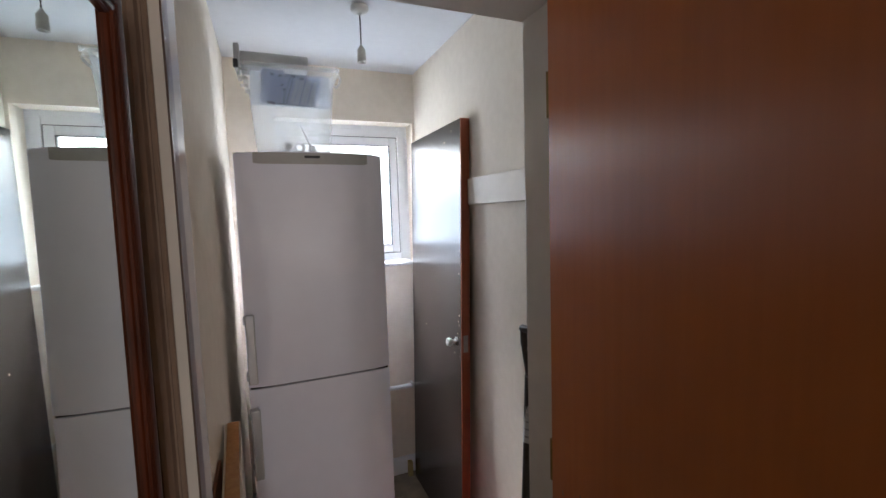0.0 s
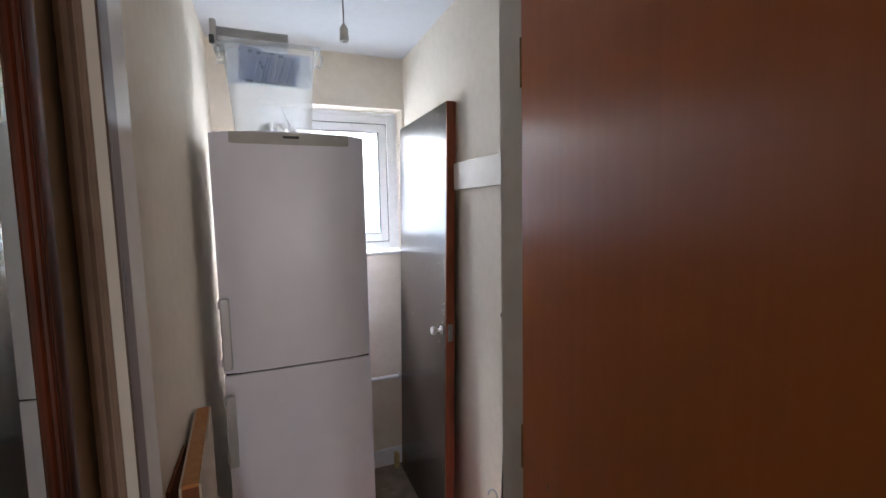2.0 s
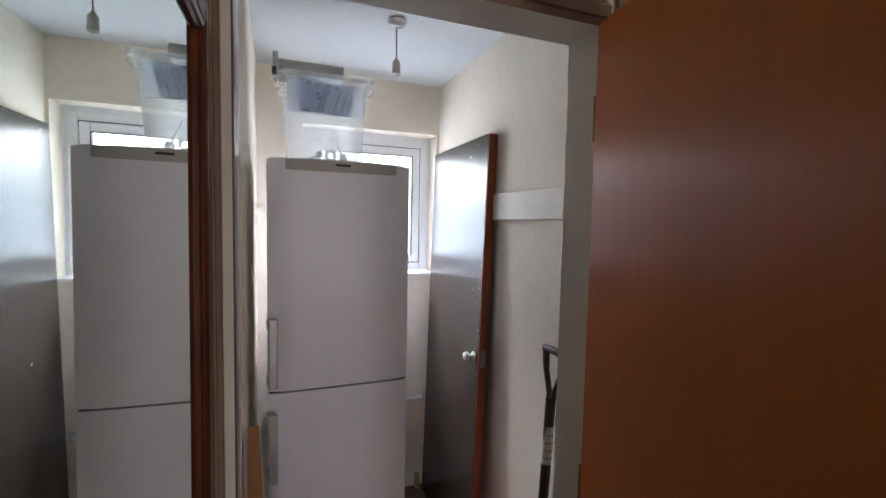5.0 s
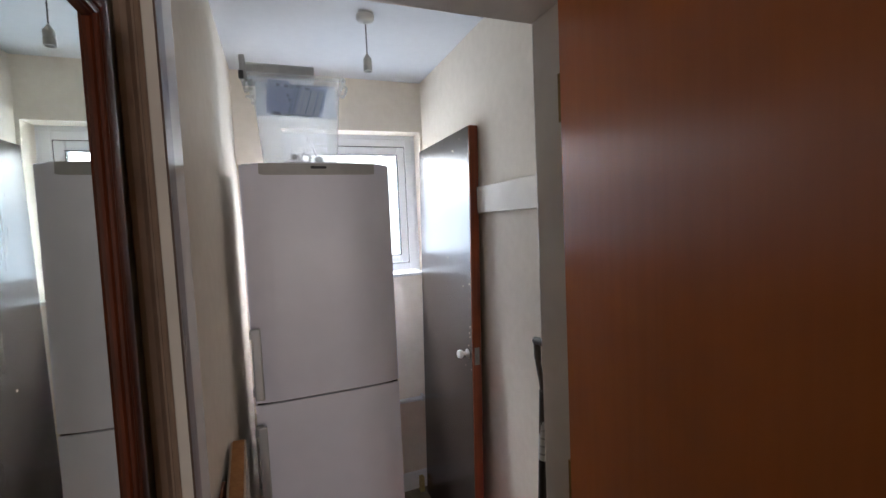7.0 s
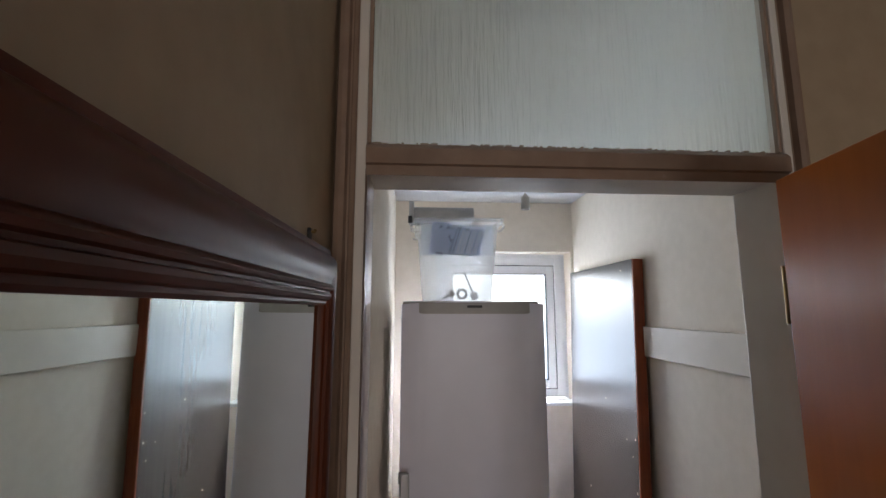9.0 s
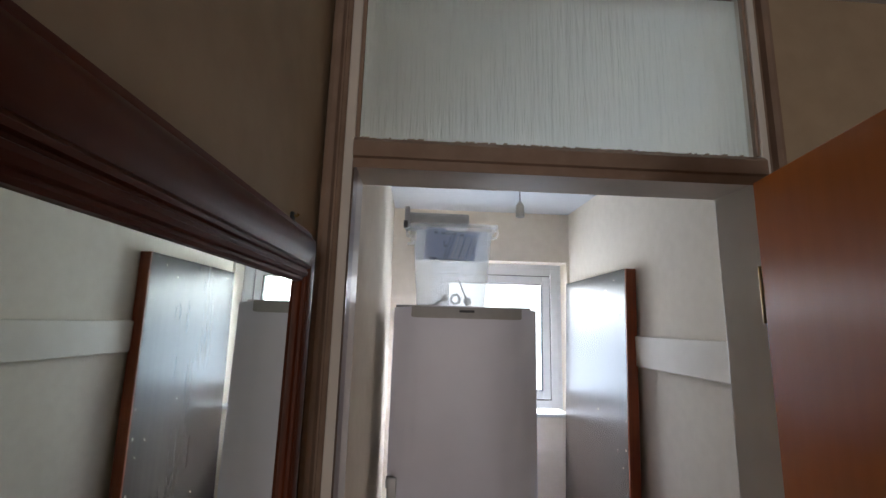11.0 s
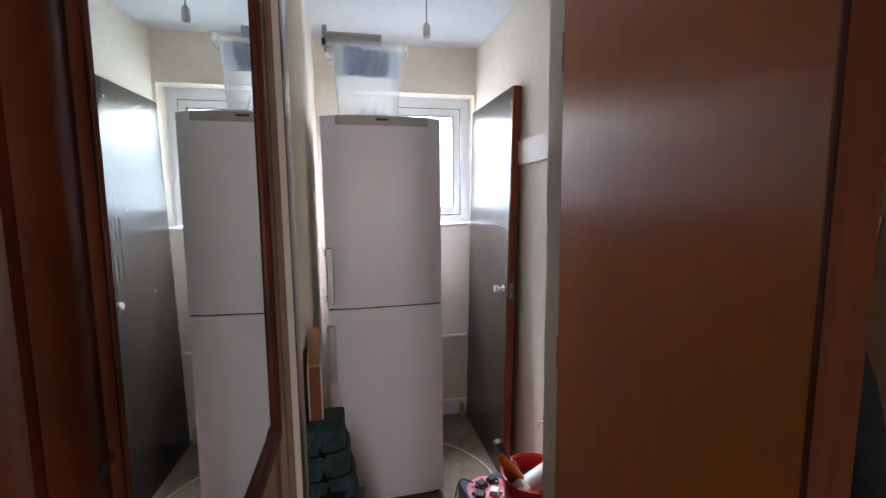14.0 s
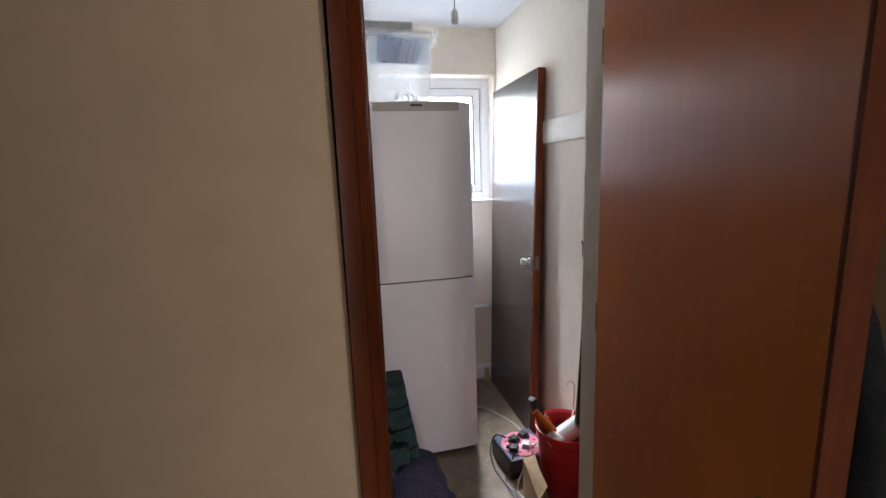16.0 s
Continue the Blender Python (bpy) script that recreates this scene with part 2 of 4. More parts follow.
def cloudy(name, colour, clear, rough):
    """Milky see-through plastic: part clear, part scattering."""
    m = bpy.data.materials.new(name)
    m.use_nodes = True
    nt = m.node_tree
    b = nt.nodes["Principled BSDF"]
    co = nt.nodes.new("ShaderNodeTexCoord").outputs["Object"]
    b.inputs["Base Color"].default_value = (*colour, 1)
    b.inputs["Roughness"].default_value = rough
    thin = nt.nodes.new("ShaderNodeBsdfTransparent")
    thin.inputs["Color"].default_value = (0.975, 0.98, 0.98, 1)
    milky = nt.nodes.new("ShaderNodeBsdfTranslucent")
    milky.inputs["Color"].default_value = (*colour, 1)
    half = nt.nodes.new("ShaderNodeMixShader")
    half.inputs["Fac"].default_value = 0.72
    nt.links.new(b.outputs["BSDF"], half.inputs[1])
    nt.links.new(milky.outputs["BSDF"], half.inputs[2])
    mix = nt.nodes.new("ShaderNodeMixShader")
    mr = nt.nodes.new("ShaderNodeMapRange")
    mr.inputs["To Min"].default_value, mr.inputs["To Max"].default_value = clear - 0.02, clear + 0.02
    nt.links.new(noise_at(nt, co, 9.0), mr.inputs["Value"])
    nt.links.new(mr.outputs["Result"], mix.inputs["Fac"])
    nt.links.new(half.outputs["Shader"], mix.inputs[1])
    nt.links.new(thin.outputs["BSDF"], mix.inputs[2])
    nt.links.new(mix.outputs["Shader"], nt.nodes["Material Output"].inputs["Surface"])
    return m


PANE = thin_pane("clear_window_glass")
OBSCURE = glassy("bark_pattern_glass", (0.97, 1.0, 0.93), 0.3, ior=1.2, milky=0.22, bump=1.0, scale=34, stretch=(3.2, 1.0, 0.2), distance=0.007)
BLUETRANS = cloudy("blue_translucent_packaging", (0.63, 0.70, 0.85), 0.28, 0.3)
TUB = cloudy("milky_storage_plastic", (0.87, 0.875, 0.88), 0.75, 0.3)
FILM = cloudy("hazy_blue_film", (0.66, 0.73, 0.84), 0.60, 0.4)
LINER = cloudy("translucent_white_liner", (0.90, 0.92, 0.94), 0.30, 0.5)
MIRROR = bpy.data.materials.new("silvered_mirror")
MIRROR.use_nodes = True
_b = MIRROR.node_tree.nodes["Principled BSDF"]
_b.inputs["Base Color"].default_value, _b.inputs["Metallic"].default_value, _b.inputs["Roughness"].default_value = (0.74, 0.80, 0.765, 1), 1.0, 0.015

# ---- mesh helpers ----


def box(bm, x0, x1, y0, y1, z0, z1, bevel=0.0, seg=2):
    """A block; its six main faces are marked to stay flat, so that only the rounded edges shade smoothly."""
    flat = bm.faces.layers.int.get("flat") or bm.faces.layers.int.new("flat")
    m = Matrix.Translation(((x0 + x1) / 2, (y0 + y1) / 2, (z0 + z1) / 2)) @ Matrix.Diagonal((x1 - x0, y1 - y0, z1 - z0, 1))
    vs = bmesh.ops.create_cube(bm, size=1, matrix=m)["verts"]
    if bevel:
        es = {e for v in vs for e in v.link_edges}
        vs = bmesh.ops.bevel(bm, geom=list(es), offset=bevel, segments=seg, profile=0.5, affect="EDGES")["verts"]
    for f in {f for v in vs for f in v.link_faces}:
        f.normal_update()
        if max(abs(c) for c in f.normal) > 0.9999:
            f[flat] = 1
    return bm


def boxed(*a, **k):
    return box(bmesh.new(), *a, **k)


def lathe(bm, profile, at=(0, 0, 0), n=24, turn=None):
    """Turns (radius, height) pairs round the z axis; turn: a matrix for the axis."""
    m = Matrix.Translation(at) @ (turn or Matrix())
    rings = []
    for r, h in profile:
        if r < 1e-6:
            rings.append([bm.verts.new(m @ Vector((0, 0, h)))])
        else:
            rings.append([bm.verts.new(m @ Vector((r * math.cos(6.28318 * i / n), r * math.sin(6.28318 * i / n), h))) for i in range(n)])
    for a, b in zip(rings, rings[1:]):
        for i in range(n):
            j = (i + 1) % n
            if len(a) == 1 and len(b) > 1:
                bm.faces.new((a[0], b[i], b[j]))
            elif len(b) == 1 and len(a) > 1:
                bm.faces.new((a[i], a[j], b[0]))
            elif len(a) > 1:
                bm.faces.new((a[i], a[j], b[j], b[i]))
    return bm


def smooth_path(points, steps=8):
    p = [Vector(q) for q in points]
    p = [2 * p[0] - p[1], *p, 2 * p[-1] - p[-2]]
    out = []
    for a, b, c, d in zip(p, p[1:], p[2:], p[3:]):
        for i in range(steps):
            t = i / steps
            out.append(0.5 * (2 * b + (c - a) * t + (2 * a - 5 * b + 4 * c - d) * t * t + (3 * b - a - 3 * c + d) * t ** 3))
    return [*out, p[-2]]


def tube(bm, points, radius, n=10, steps=8, flat=1.0):
    """A round rod or cable along a smooth path, closed at both ends; flat squeezes it."""
    path = smooth_path(points, steps)
    rings, up = [], Vector((0.13, 0.31, 0.94))
    for i, p in enumerate(path):
        d = (path[min(i + 1, len(path) - 1)] - path[max(i - 1, 0)]).normalized()
        u = d.cross(up).normalized() if abs(d.dot(up)) < 0.98 else d.cross(Vector((1, 0, 0))).normalized()
        v = d.cross(u)
        rings.append([bm.verts.new(p + radius * (math.cos(6.28318 * k / n) * u + flat * math.sin(6.28318 * k / n) * v)) for k in range(n)])
    for a, b in zip(rings, rings[1:]):
        for k in range(n):
            bm.faces.new((a[k], a[(k + 1) % n], b[(k + 1) % n], b[k]))
    bm.faces.new(rings[0]), bm.faces.new(rings[-1][::-1])
    return bm


def extrude(bm, outline, place, a, b):
    """A prism: outline of (u, v), place(u, v, w) gives the point, w runs from a to b."""
    va = [bm.verts.new(place(u, v, a)) for u, v in outline]
    vb = [bm.verts.new(place(u, v, b)) for u, v in outline]
    n = len(outline)
    bm.faces.new(va), bm.faces.new(vb[::-1])
    for i in range(n):
        bm.faces.new((va[i], va[(i + 1) % n], vb[(i + 1) % n], vb[i]))
    return bm


def finish(ob, bm, material, smooth=True):
    bmesh.ops.recalc_face_normals(bm, faces=bm.faces)
    bm.to_mesh(ob.data)
    bm.free()
    ob.data.materials.append(material)
    if smooth:
        ob.data.shade_smooth()
        ob.data.set_sharp_from_angle(angle=radians(38))
        if "flat" in ob.data.attributes:
            for p, f in zip(ob.data.polygons, ob.data.attributes["flat"].data):
                if f.value:
                    p.use_smooth = False
    return ob


def part(name, bm, material, parent=None, label="", smooth=True):
    ob = finish(new(name, bpy.data.meshes.new(name)), bm, material, smooth)
    if parent:
        ob.parent = parent
    if label:
        tagged(ob, label)
    return ob


def thing(name, m, label, category, group="", kind=""):
    ob = new(name)
    ob.empty_display_size = 0.1
    ob.matrix_world = m
    return tagged(ob, label, category, group, kind)


def setting(name, bm, material, label, category):
    return tagged(part(name, bm, material), label, category, kind="structure")


def rough_up(bm, amount, scale, seed=0.0):
    for v in bm.verts:
        v.co += amount * Vector(noise.noise_vector(v.co * scale + Vector((seed, 0, 0))))
    return bm


# ---- the shell: small room x -0.062..0.919, y 0.82..2.387, and the hall before it ----
CEIL = 2.354
setting("floor", boxed(-1.4, 1.75, -5.0, 2.75, -0.12, 0.0), FLOOR, "grey-brown worn vinyl floor with pale specks", "floor")
bm = boxed(-1.4, 1.75, -5.0, 0.72, CEIL, CEIL + 0.1)
box(bm, -0.3, 1.1, 0.72, 2.75, CEIL, CEIL + 0.1)
setting("ceiling", bm, CEILING, "white painted plaster ceiling with soft stains", "ceiling")

bm = boxed(-0.2, -0.062, 0.82, 2.387, 0, CEIL)
setting("wall_west", bm, CREAM, "cream painted plaster wall beside the fridge", "wall")
bm = boxed(0.919, 1.08, 0.82, 2.387, 0, CEIL)
setting("wall_east", bm, CREAM, "cream painted plaster wall behind a leaning door", "wall")
WX0, WX1, WZ0, WZ1 = 0.16, 0.903, 1.272, 2.078
bm = boxed(-0.2, WX0, 2.387, 2.60, 0, CEIL)
box(bm, WX1, 1.08, 2.387, 2.60, 0, CEIL)
box(bm, WX0, WX1, 2.387, 2.60, 0, WZ0 - 0.012)
box(bm, WX0, WX1, 2.387, 2.60, WZ1, CEIL)
setting("wall_north", bm, CREAM, "cream painted plaster wall with a deep window opening", "wall")

OX0, OX1 = -0.043, 0.661
bm = boxed(-0.2, OX0, 0.735, 0.82, 0, CEIL)
box(bm, OX1, 1.15, 0.735, 0.82, 0, CEIL)
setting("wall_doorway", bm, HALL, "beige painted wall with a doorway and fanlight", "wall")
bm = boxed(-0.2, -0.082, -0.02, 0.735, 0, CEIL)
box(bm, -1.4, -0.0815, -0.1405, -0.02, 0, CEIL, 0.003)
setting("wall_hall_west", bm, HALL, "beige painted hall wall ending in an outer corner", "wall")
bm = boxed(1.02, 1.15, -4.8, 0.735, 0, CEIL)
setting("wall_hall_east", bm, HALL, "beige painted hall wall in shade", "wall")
# unseen wall with a made-up opening for the west fill lamp
bm = boxed(-1.4, -1.28, -1.5, -1.29, 0, CEIL)
box(bm, -1.4, -1.28, -0.65, -0.115, 0, CEIL)
box(bm, -1.4, -1.28, -1.29, -0.65, 2.05, CEIL)
# unseen block that narrows the corridor and limits the south fill
box(bm, -1.4, 0.04, -4.8, -1.5, 0, CEIL)
setting("wall_hall_far_west", bm, HALL, "plain beige unseen hall wall and block, opened for an added fill lamp", "wall")
# unseen end wall with a made-up opening round the south fill lamp
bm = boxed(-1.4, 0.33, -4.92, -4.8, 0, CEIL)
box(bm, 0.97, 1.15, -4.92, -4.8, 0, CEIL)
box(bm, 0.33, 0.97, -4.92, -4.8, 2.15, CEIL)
setting("wall_hall_south", bm, HALL, "plain beige unseen hall end wall, opened for an added fill lamp", "wall")

# dado board and skirting
bm = boxed(0.899, 0.919, 0.822, 2.385, 1.590, 1.700, 0.003)
setting("trim_coat_rail", bm, RAIL, "off-white painted flat board along the wall", "trim")
bm = bmesh.new()
extrude(bm, ((0, 0), (0.016, 0), (0.016, 0.075), (0.010, 0.095), (0, 0.10)), lambda u, v, w: (w, 2.387 - u, v), -0.06, 0.917)
setting("baseboard_north", bm, UPVC, "white painted skirting board", "baseboard")
bm = bmesh.new()
extrude(bm, ((0, 0), (0.016, 0), (0.016, 0.075), (0.010, 0.095), (0, 0.10)), lambda u, v, w: (0.919 - u, w, v), 0.824, 2.369)
setting("baseboard_east", bm, UPVC, "white painted skirting board", "baseboard")

# ---- door surround: lining, architrave, transom bar, fanlight ----
door_frame = tagged(new("door_1"), "aged cream gloss-painted door surround with fanlight above", "door frame", kind="structure")
LX0, LX1, HEAD = -0.027, 0.647, 1.975
part("lining", boxed(OX0, LX0, 0.70, 0.823, 0, CEIL - 0.004, 0.0025), GLOSS, door_frame, "glossy off-white painted lining")
part("lining", boxed(LX1, OX1, 0.70, 0.823, 0, CEIL - 0.004, 0.0025), GLOSS, door_frame, "glossy off-white painted lining")
# thin dark strip: the rebate's shadow laid over the lining as colour
part("rebate_shade_strip", boxed(LX0 - 0.001, LX0 + 0.002, 0.6985, 0.742, 0, HEAD - 0.002, 0.0008), REBATESHADE, door_frame, "thin dark brown strip standing in for the rebate's shadow")
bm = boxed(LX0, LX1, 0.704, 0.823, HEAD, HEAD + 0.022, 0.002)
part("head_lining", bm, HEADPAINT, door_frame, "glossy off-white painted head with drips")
bm = bmesh.new()
extrude(bm, ((0.690, HEAD + 0.005), (0.690, 2.004), (0.697, 2.012), (0.709, 2.017), (0.760, 2.017), (0.760, HEAD + 0.023), (0.703, HEAD + 0.023), (0.703, HEAD + 0.012), (0.699, HEAD + 0.003)),
        lambda u, v, w: (w, u, v), LX0, LX1)
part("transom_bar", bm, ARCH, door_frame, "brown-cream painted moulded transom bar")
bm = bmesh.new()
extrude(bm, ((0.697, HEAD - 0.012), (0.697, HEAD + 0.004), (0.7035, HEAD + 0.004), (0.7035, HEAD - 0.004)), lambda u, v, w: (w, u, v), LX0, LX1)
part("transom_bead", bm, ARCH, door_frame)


def architrave(edge, out, z1):
    """Upright moulded strip from the lining's edge outwards."""
    prof = ((0.0, 0.0), (0.0, 0.006), (0.003, 0.010), (0.007, 0.010), (0.009, 0.004), (0.011, 0.003), (0.013, 0.011), (0.018, 0.015), (0.023, 0.013), (0.025, 0.007), (0.028, 0.007), (0.031, 0.017), (0.038, 0.020), (0.045, 0.018), (0.048, 0.012), (0.048, 0.0))
    b = bmesh.new()
    extrude(b, prof, lambda u, v, w: (edge + out * u, 0.7345 - v - 0.012, w), 0.0, z1)
    return b


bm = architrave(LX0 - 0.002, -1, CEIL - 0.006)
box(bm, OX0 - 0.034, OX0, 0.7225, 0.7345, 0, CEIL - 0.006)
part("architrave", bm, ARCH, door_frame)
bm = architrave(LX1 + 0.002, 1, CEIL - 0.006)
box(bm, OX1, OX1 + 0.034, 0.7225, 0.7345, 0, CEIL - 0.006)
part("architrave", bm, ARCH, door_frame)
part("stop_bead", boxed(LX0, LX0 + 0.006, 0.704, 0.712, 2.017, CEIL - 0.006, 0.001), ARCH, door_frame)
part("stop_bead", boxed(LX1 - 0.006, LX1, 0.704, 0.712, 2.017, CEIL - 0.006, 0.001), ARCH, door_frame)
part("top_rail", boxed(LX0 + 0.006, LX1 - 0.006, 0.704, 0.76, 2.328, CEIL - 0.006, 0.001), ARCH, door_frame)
pane = part("fanlight_pane", boxed(LX0 + 0.001, LX1 - 0.001, 0.726, 0.731, 2.0175, 2.328), OBSCURE, door_frame, "obscure bark-pattern glass pane", smooth=False)
pane.visible_shadow = False
# putty left ragged along the foot of the pane
bm = bmesh.new()
random.seed(5)
x = LX0 + 0.002
while x < LX1 - 0.012:
    w = random.uniform(0.0025, 0.008)
    box(bm, x, x + w, 0.712, 0.7255, 2.0165, 2.0185 + random.random() ** 2 * 0.0032, 0.0005, 1)
    x += w
part("putty", bm, ARCH, door_frame, "ragged old glazing putty")

# ---- open veneered door ----
door = thing("door_2", pose(0.624, 0.699, 0.0, 0, 0, -11.0), "open flush door in varnished orange-brown teak veneer", "door", kind="structure")
DL = 0.742
part("slab", boxed(0.0, 0.040, -DL + 0.008, 0.0, 0.008, 1.967, 0.0015), DOORWOOD, door)
part("edge_lipping", boxed(-0.0005, 0.0405, -DL, -DL + 0.0082, 0.008, 1.967, 0.002), DOOREDGE, door, "dark red hardwood edge strip")
plate = part("latch_plate", boxed(0.010, 0.030, -DL - 0.0015, -DL + 0.001, 0.93, 1.02, 0.0006), BRASS, door, "tarnished brass latch plate")
bm = lathe(bmesh.new(), ((0.0, 0.0), (0.021, 0.0), (0.021, 0.006), (0.009, 0.010), (0.009, 0.03), (0.019, 0.036), (0.026, 0.048), (0.022, 0.060), (0.0, 0.064)), (0.0403, -DL + 0.055, 0.975), 20, Matrix.Rotation(radians(90), 4, "Y"))
part("door_knob", bm, BLACKPLASTIC, door, "dark round door knob")
bm = lathe(bmesh.new(), ((0.0, 0.0), (0.013, 0.0), (0.013, 0.003), (0.006, 0.004), (0.0, 0.004)), (-0.0002, -DL + 0.085, 0.955), 16, Matrix.Rotation(radians(-90), 4, "Y"))
part("keyhole_rose", bm, BRASS, door, "small tarnished brass rose")
random.seed(21)
for sy, sz, sr in ((-0.250, 0.945, 0.016), (-0.262, 0.925, 0.010), (-0.236, 0.962, 0.006), (-0.120, 1.020, 0.006), (-0.050, 0.985, 0.005)):
    bm = bmesh.new()
    ring = [bm.verts.new((-0.0006, sy + sr * random.uniform(0.5, 1.0) * math.cos(k * 0.5712), sz + 1.7 * sr * random.uniform(0.5, 1.0) * math.sin(k * 0.5712))) for k in range(11)]
    base = [bm.verts.new((0.0008, v.co.y, v.co.z)) for v in ring]
    bm.faces.new(ring)
    for k in range(11):
        bm.faces.new((ring[k], ring[(k + 1) % 11], base[(k + 1) % 11], base[k]))
    part("scuff_mark", bm, SCUFF, door, "pale scuffed varnish patch")
bm = boxed(0.0402, 0.046, -DL + 0.03, -DL + 0.055, 1.36, 1.43, 0.002)
tube(bm, ((0.045, -DL + 0.042, 1.40), (0.075, -DL + 0.042, 1.385), (0.082, -DL + 0.042, 1.41)), 0.005)
part("coat_hook", bm, BLACKPLASTIC, door, "black coat hook")
for hz in (0.22, 0.98, 1.74):
    bm = lathe(bmesh.new(), ((0, 0), (0.005, 0), (0.005, 0.09), (0, 0.09)), (0.004, 0.006, hz), 12)
    part("hinge", bm, BRASS, door, "paint-spotted brass hinge")

# ---- window ----
win = tagged(new("window_1"), "white plastic casement window letting in bright daylight", "window", kind="structure")
FY0, FY1 = 2.492, 2.555


def surround(bm, x0, x1, z0, z1, w, y0, y1, bevel=0.004):
    box(bm, x0, x0 + w, y0, y1, z0, z1, bevel)
    box(bm, x1 - w, x1, y0, y1, z0, z1, bevel)
    box(bm, x0 + w - 0.001, x1 - w + 0.001, y0 + 0.0006, y1 - 0.0006, z0, z0 + w, bevel)
    box(bm, x0 + w - 0.001, x1 - w + 0.001, y0 + 0.0006, y1 - 0.0006, z1 - w, z1, bevel)
    return bm


part("window_frame", surround(bmesh.new(), WX0, WX1 - 0.016, 1.283, 2.056, 0.045, FY0, FY1), UPVC, win)
bm = boxed(WX1 - 0.0155, WX1, FY0 + 0.006, FY1, WZ0, WZ1)
box(bm, WX0, WX1 - 0.0156, FY0 + 0.006, FY1, 2.0565, WZ1)
part("packing_strip", bm, UPVC, win)
sash = part("sash", surround(bmesh.new(), WX0 + 0.048, 0.835, 1.331, 2.009, 0.047, FY0 - 0.008, FY1 - 0.014, 0.006), UPVC, win)
part("gasket", surround(bmesh.new(), WX0 + 0.0935, 0.7895, 1.3765, 1.9635, 0.004, FY0 - 0.010, FY0 + 0.014, 0.0005), RUBBER, sash, "black rubber glazing gasket")
part("frame_gasket", surround(bmesh.new(), WX0 + 0.0445, 0.8385, 1.3275, 2.0125, 0.0035, FY0 - 0.0015, FY0 + 0.004, 0.0004), RUBBER, win, "thin dark frame gasket")
pane = part("pane", boxed(WX0 + 0.094, 0.789, 2.515, 2.519, 1.377, 1.963), PANE, sash, smooth=False)
pane.visible_shadow = False
part("window_sill", boxed(WX0 - 0.004, WX1 - 0.001, 2.376, FY0 + 0.004, WZ0 - 0.0115, WZ0 + 0.006, 0.004), UPVC, win, "white sill board")

# bright overcast distance beyond the glass
OVERCAST = bpy.data.materials.new("overcast_distance")
OVERCAST.use_nodes = True
nt = OVERCAST.node_tree
glow = nt.nodes.new("ShaderNodeEmission")
glow.inputs["Strength"].default_value = 2.6
nt.links.new(ramp_between(nt, noise_at(nt, nt.nodes.new("ShaderNodeTexCoord").outputs["Object"], 0.5), (0.80, 0.86, 0.93), (0.95, 0.97, 1.0)), glow.inputs["Color"])
nt.links.new(glow.outputs["Emission"], nt.nodes["Material Output"].inputs["Surface"])
setting("backdrop", boxed(-4.0, 6.0, 5.5, 5.6, -0.1, 6.0), OVERCAST, "plain white overcast sky beyond the window", "sky")

pipe = thing("heating_pipe", pose(0, 0, 0), "white painted pipe clipped along the back wall", "pipe")
part("pipe_run", tube(bmesh.new(), ((-0.04, 2.362, 0.545), (0.3, 2.362, 0.545), (0.6, 2.362, 0.543), (0.900, 2.362, 0.541)), 0.013, 14, 3), UPVC, pipe)
for px in (0.18, 0.55, 0.84):
    part("pipe_clip", boxed(px - 0.008, px + 0.008, 2.348, 2.3865, 0.527, 0.560, 0.003), WHITEPLASTIC, pipe)

# ---- pendant lampholder ----
lamp = thing("pendant_light", pose(0.471, 1.673, 0), "bare pendant lampholder on a dark twisted flex, no bulb", "pendant light")
bm = lathe(bmesh.new(), ((0, CEIL - 0.002), (0.034, CEIL - 0.002), (0.034, CEIL - 0.014), (0.028, CEIL - 0.022), (0.010, CEIL - 0.027), (0.006, CEIL - 0.033), (0, CEIL - 0.033)))
part("ceiling_rose", bm, WHITEPLASTIC, lamp, "white plastic ceiling rose")
bm = bmesh.new()
for s in (0, math.pi):
    tube(bm, [(0.0009 * math.cos(s + k * 0.9), 0.0009 * math.sin(s + k * 0.9), CEIL - 0.030 - k * 0.0052) for k in range(22)], 0.0017, 6, 2)
part("flex", bm, FLEX, lamp)
bm = lathe(bmesh.new(), ((0, 2.212), (0.004, 2.212), (0.006, 2.207), (0.012, 2.198), (0.0155, 2.193), (0.0158, 2.174), (0.0146, 2.1735), (0.0146, 2.1705), (0.0168, 2.170), (0.0168, 2.146), (0.0130, 2.146), (0.0130, 2.158), (0, 2.158)))
part("lampholder", bm, FITTING, lamp, "aged grey bayonet lampholder")

# ---- fridge freezer ----
FX0, FX1, FYF = 0.0, 0.512, 1.600
fridge = thing("fridge_freezer", pose(0, 0, 0), "tall white two-door fridge freezer with silver bar handles", "fridge freezer")
part("cabinet", boxed(FX0 + 0.002, FX1 - 0.002, FYF + 0.062, 2.19, 0.03, 1.780, 0.006), WHITEMETAL, fridge)


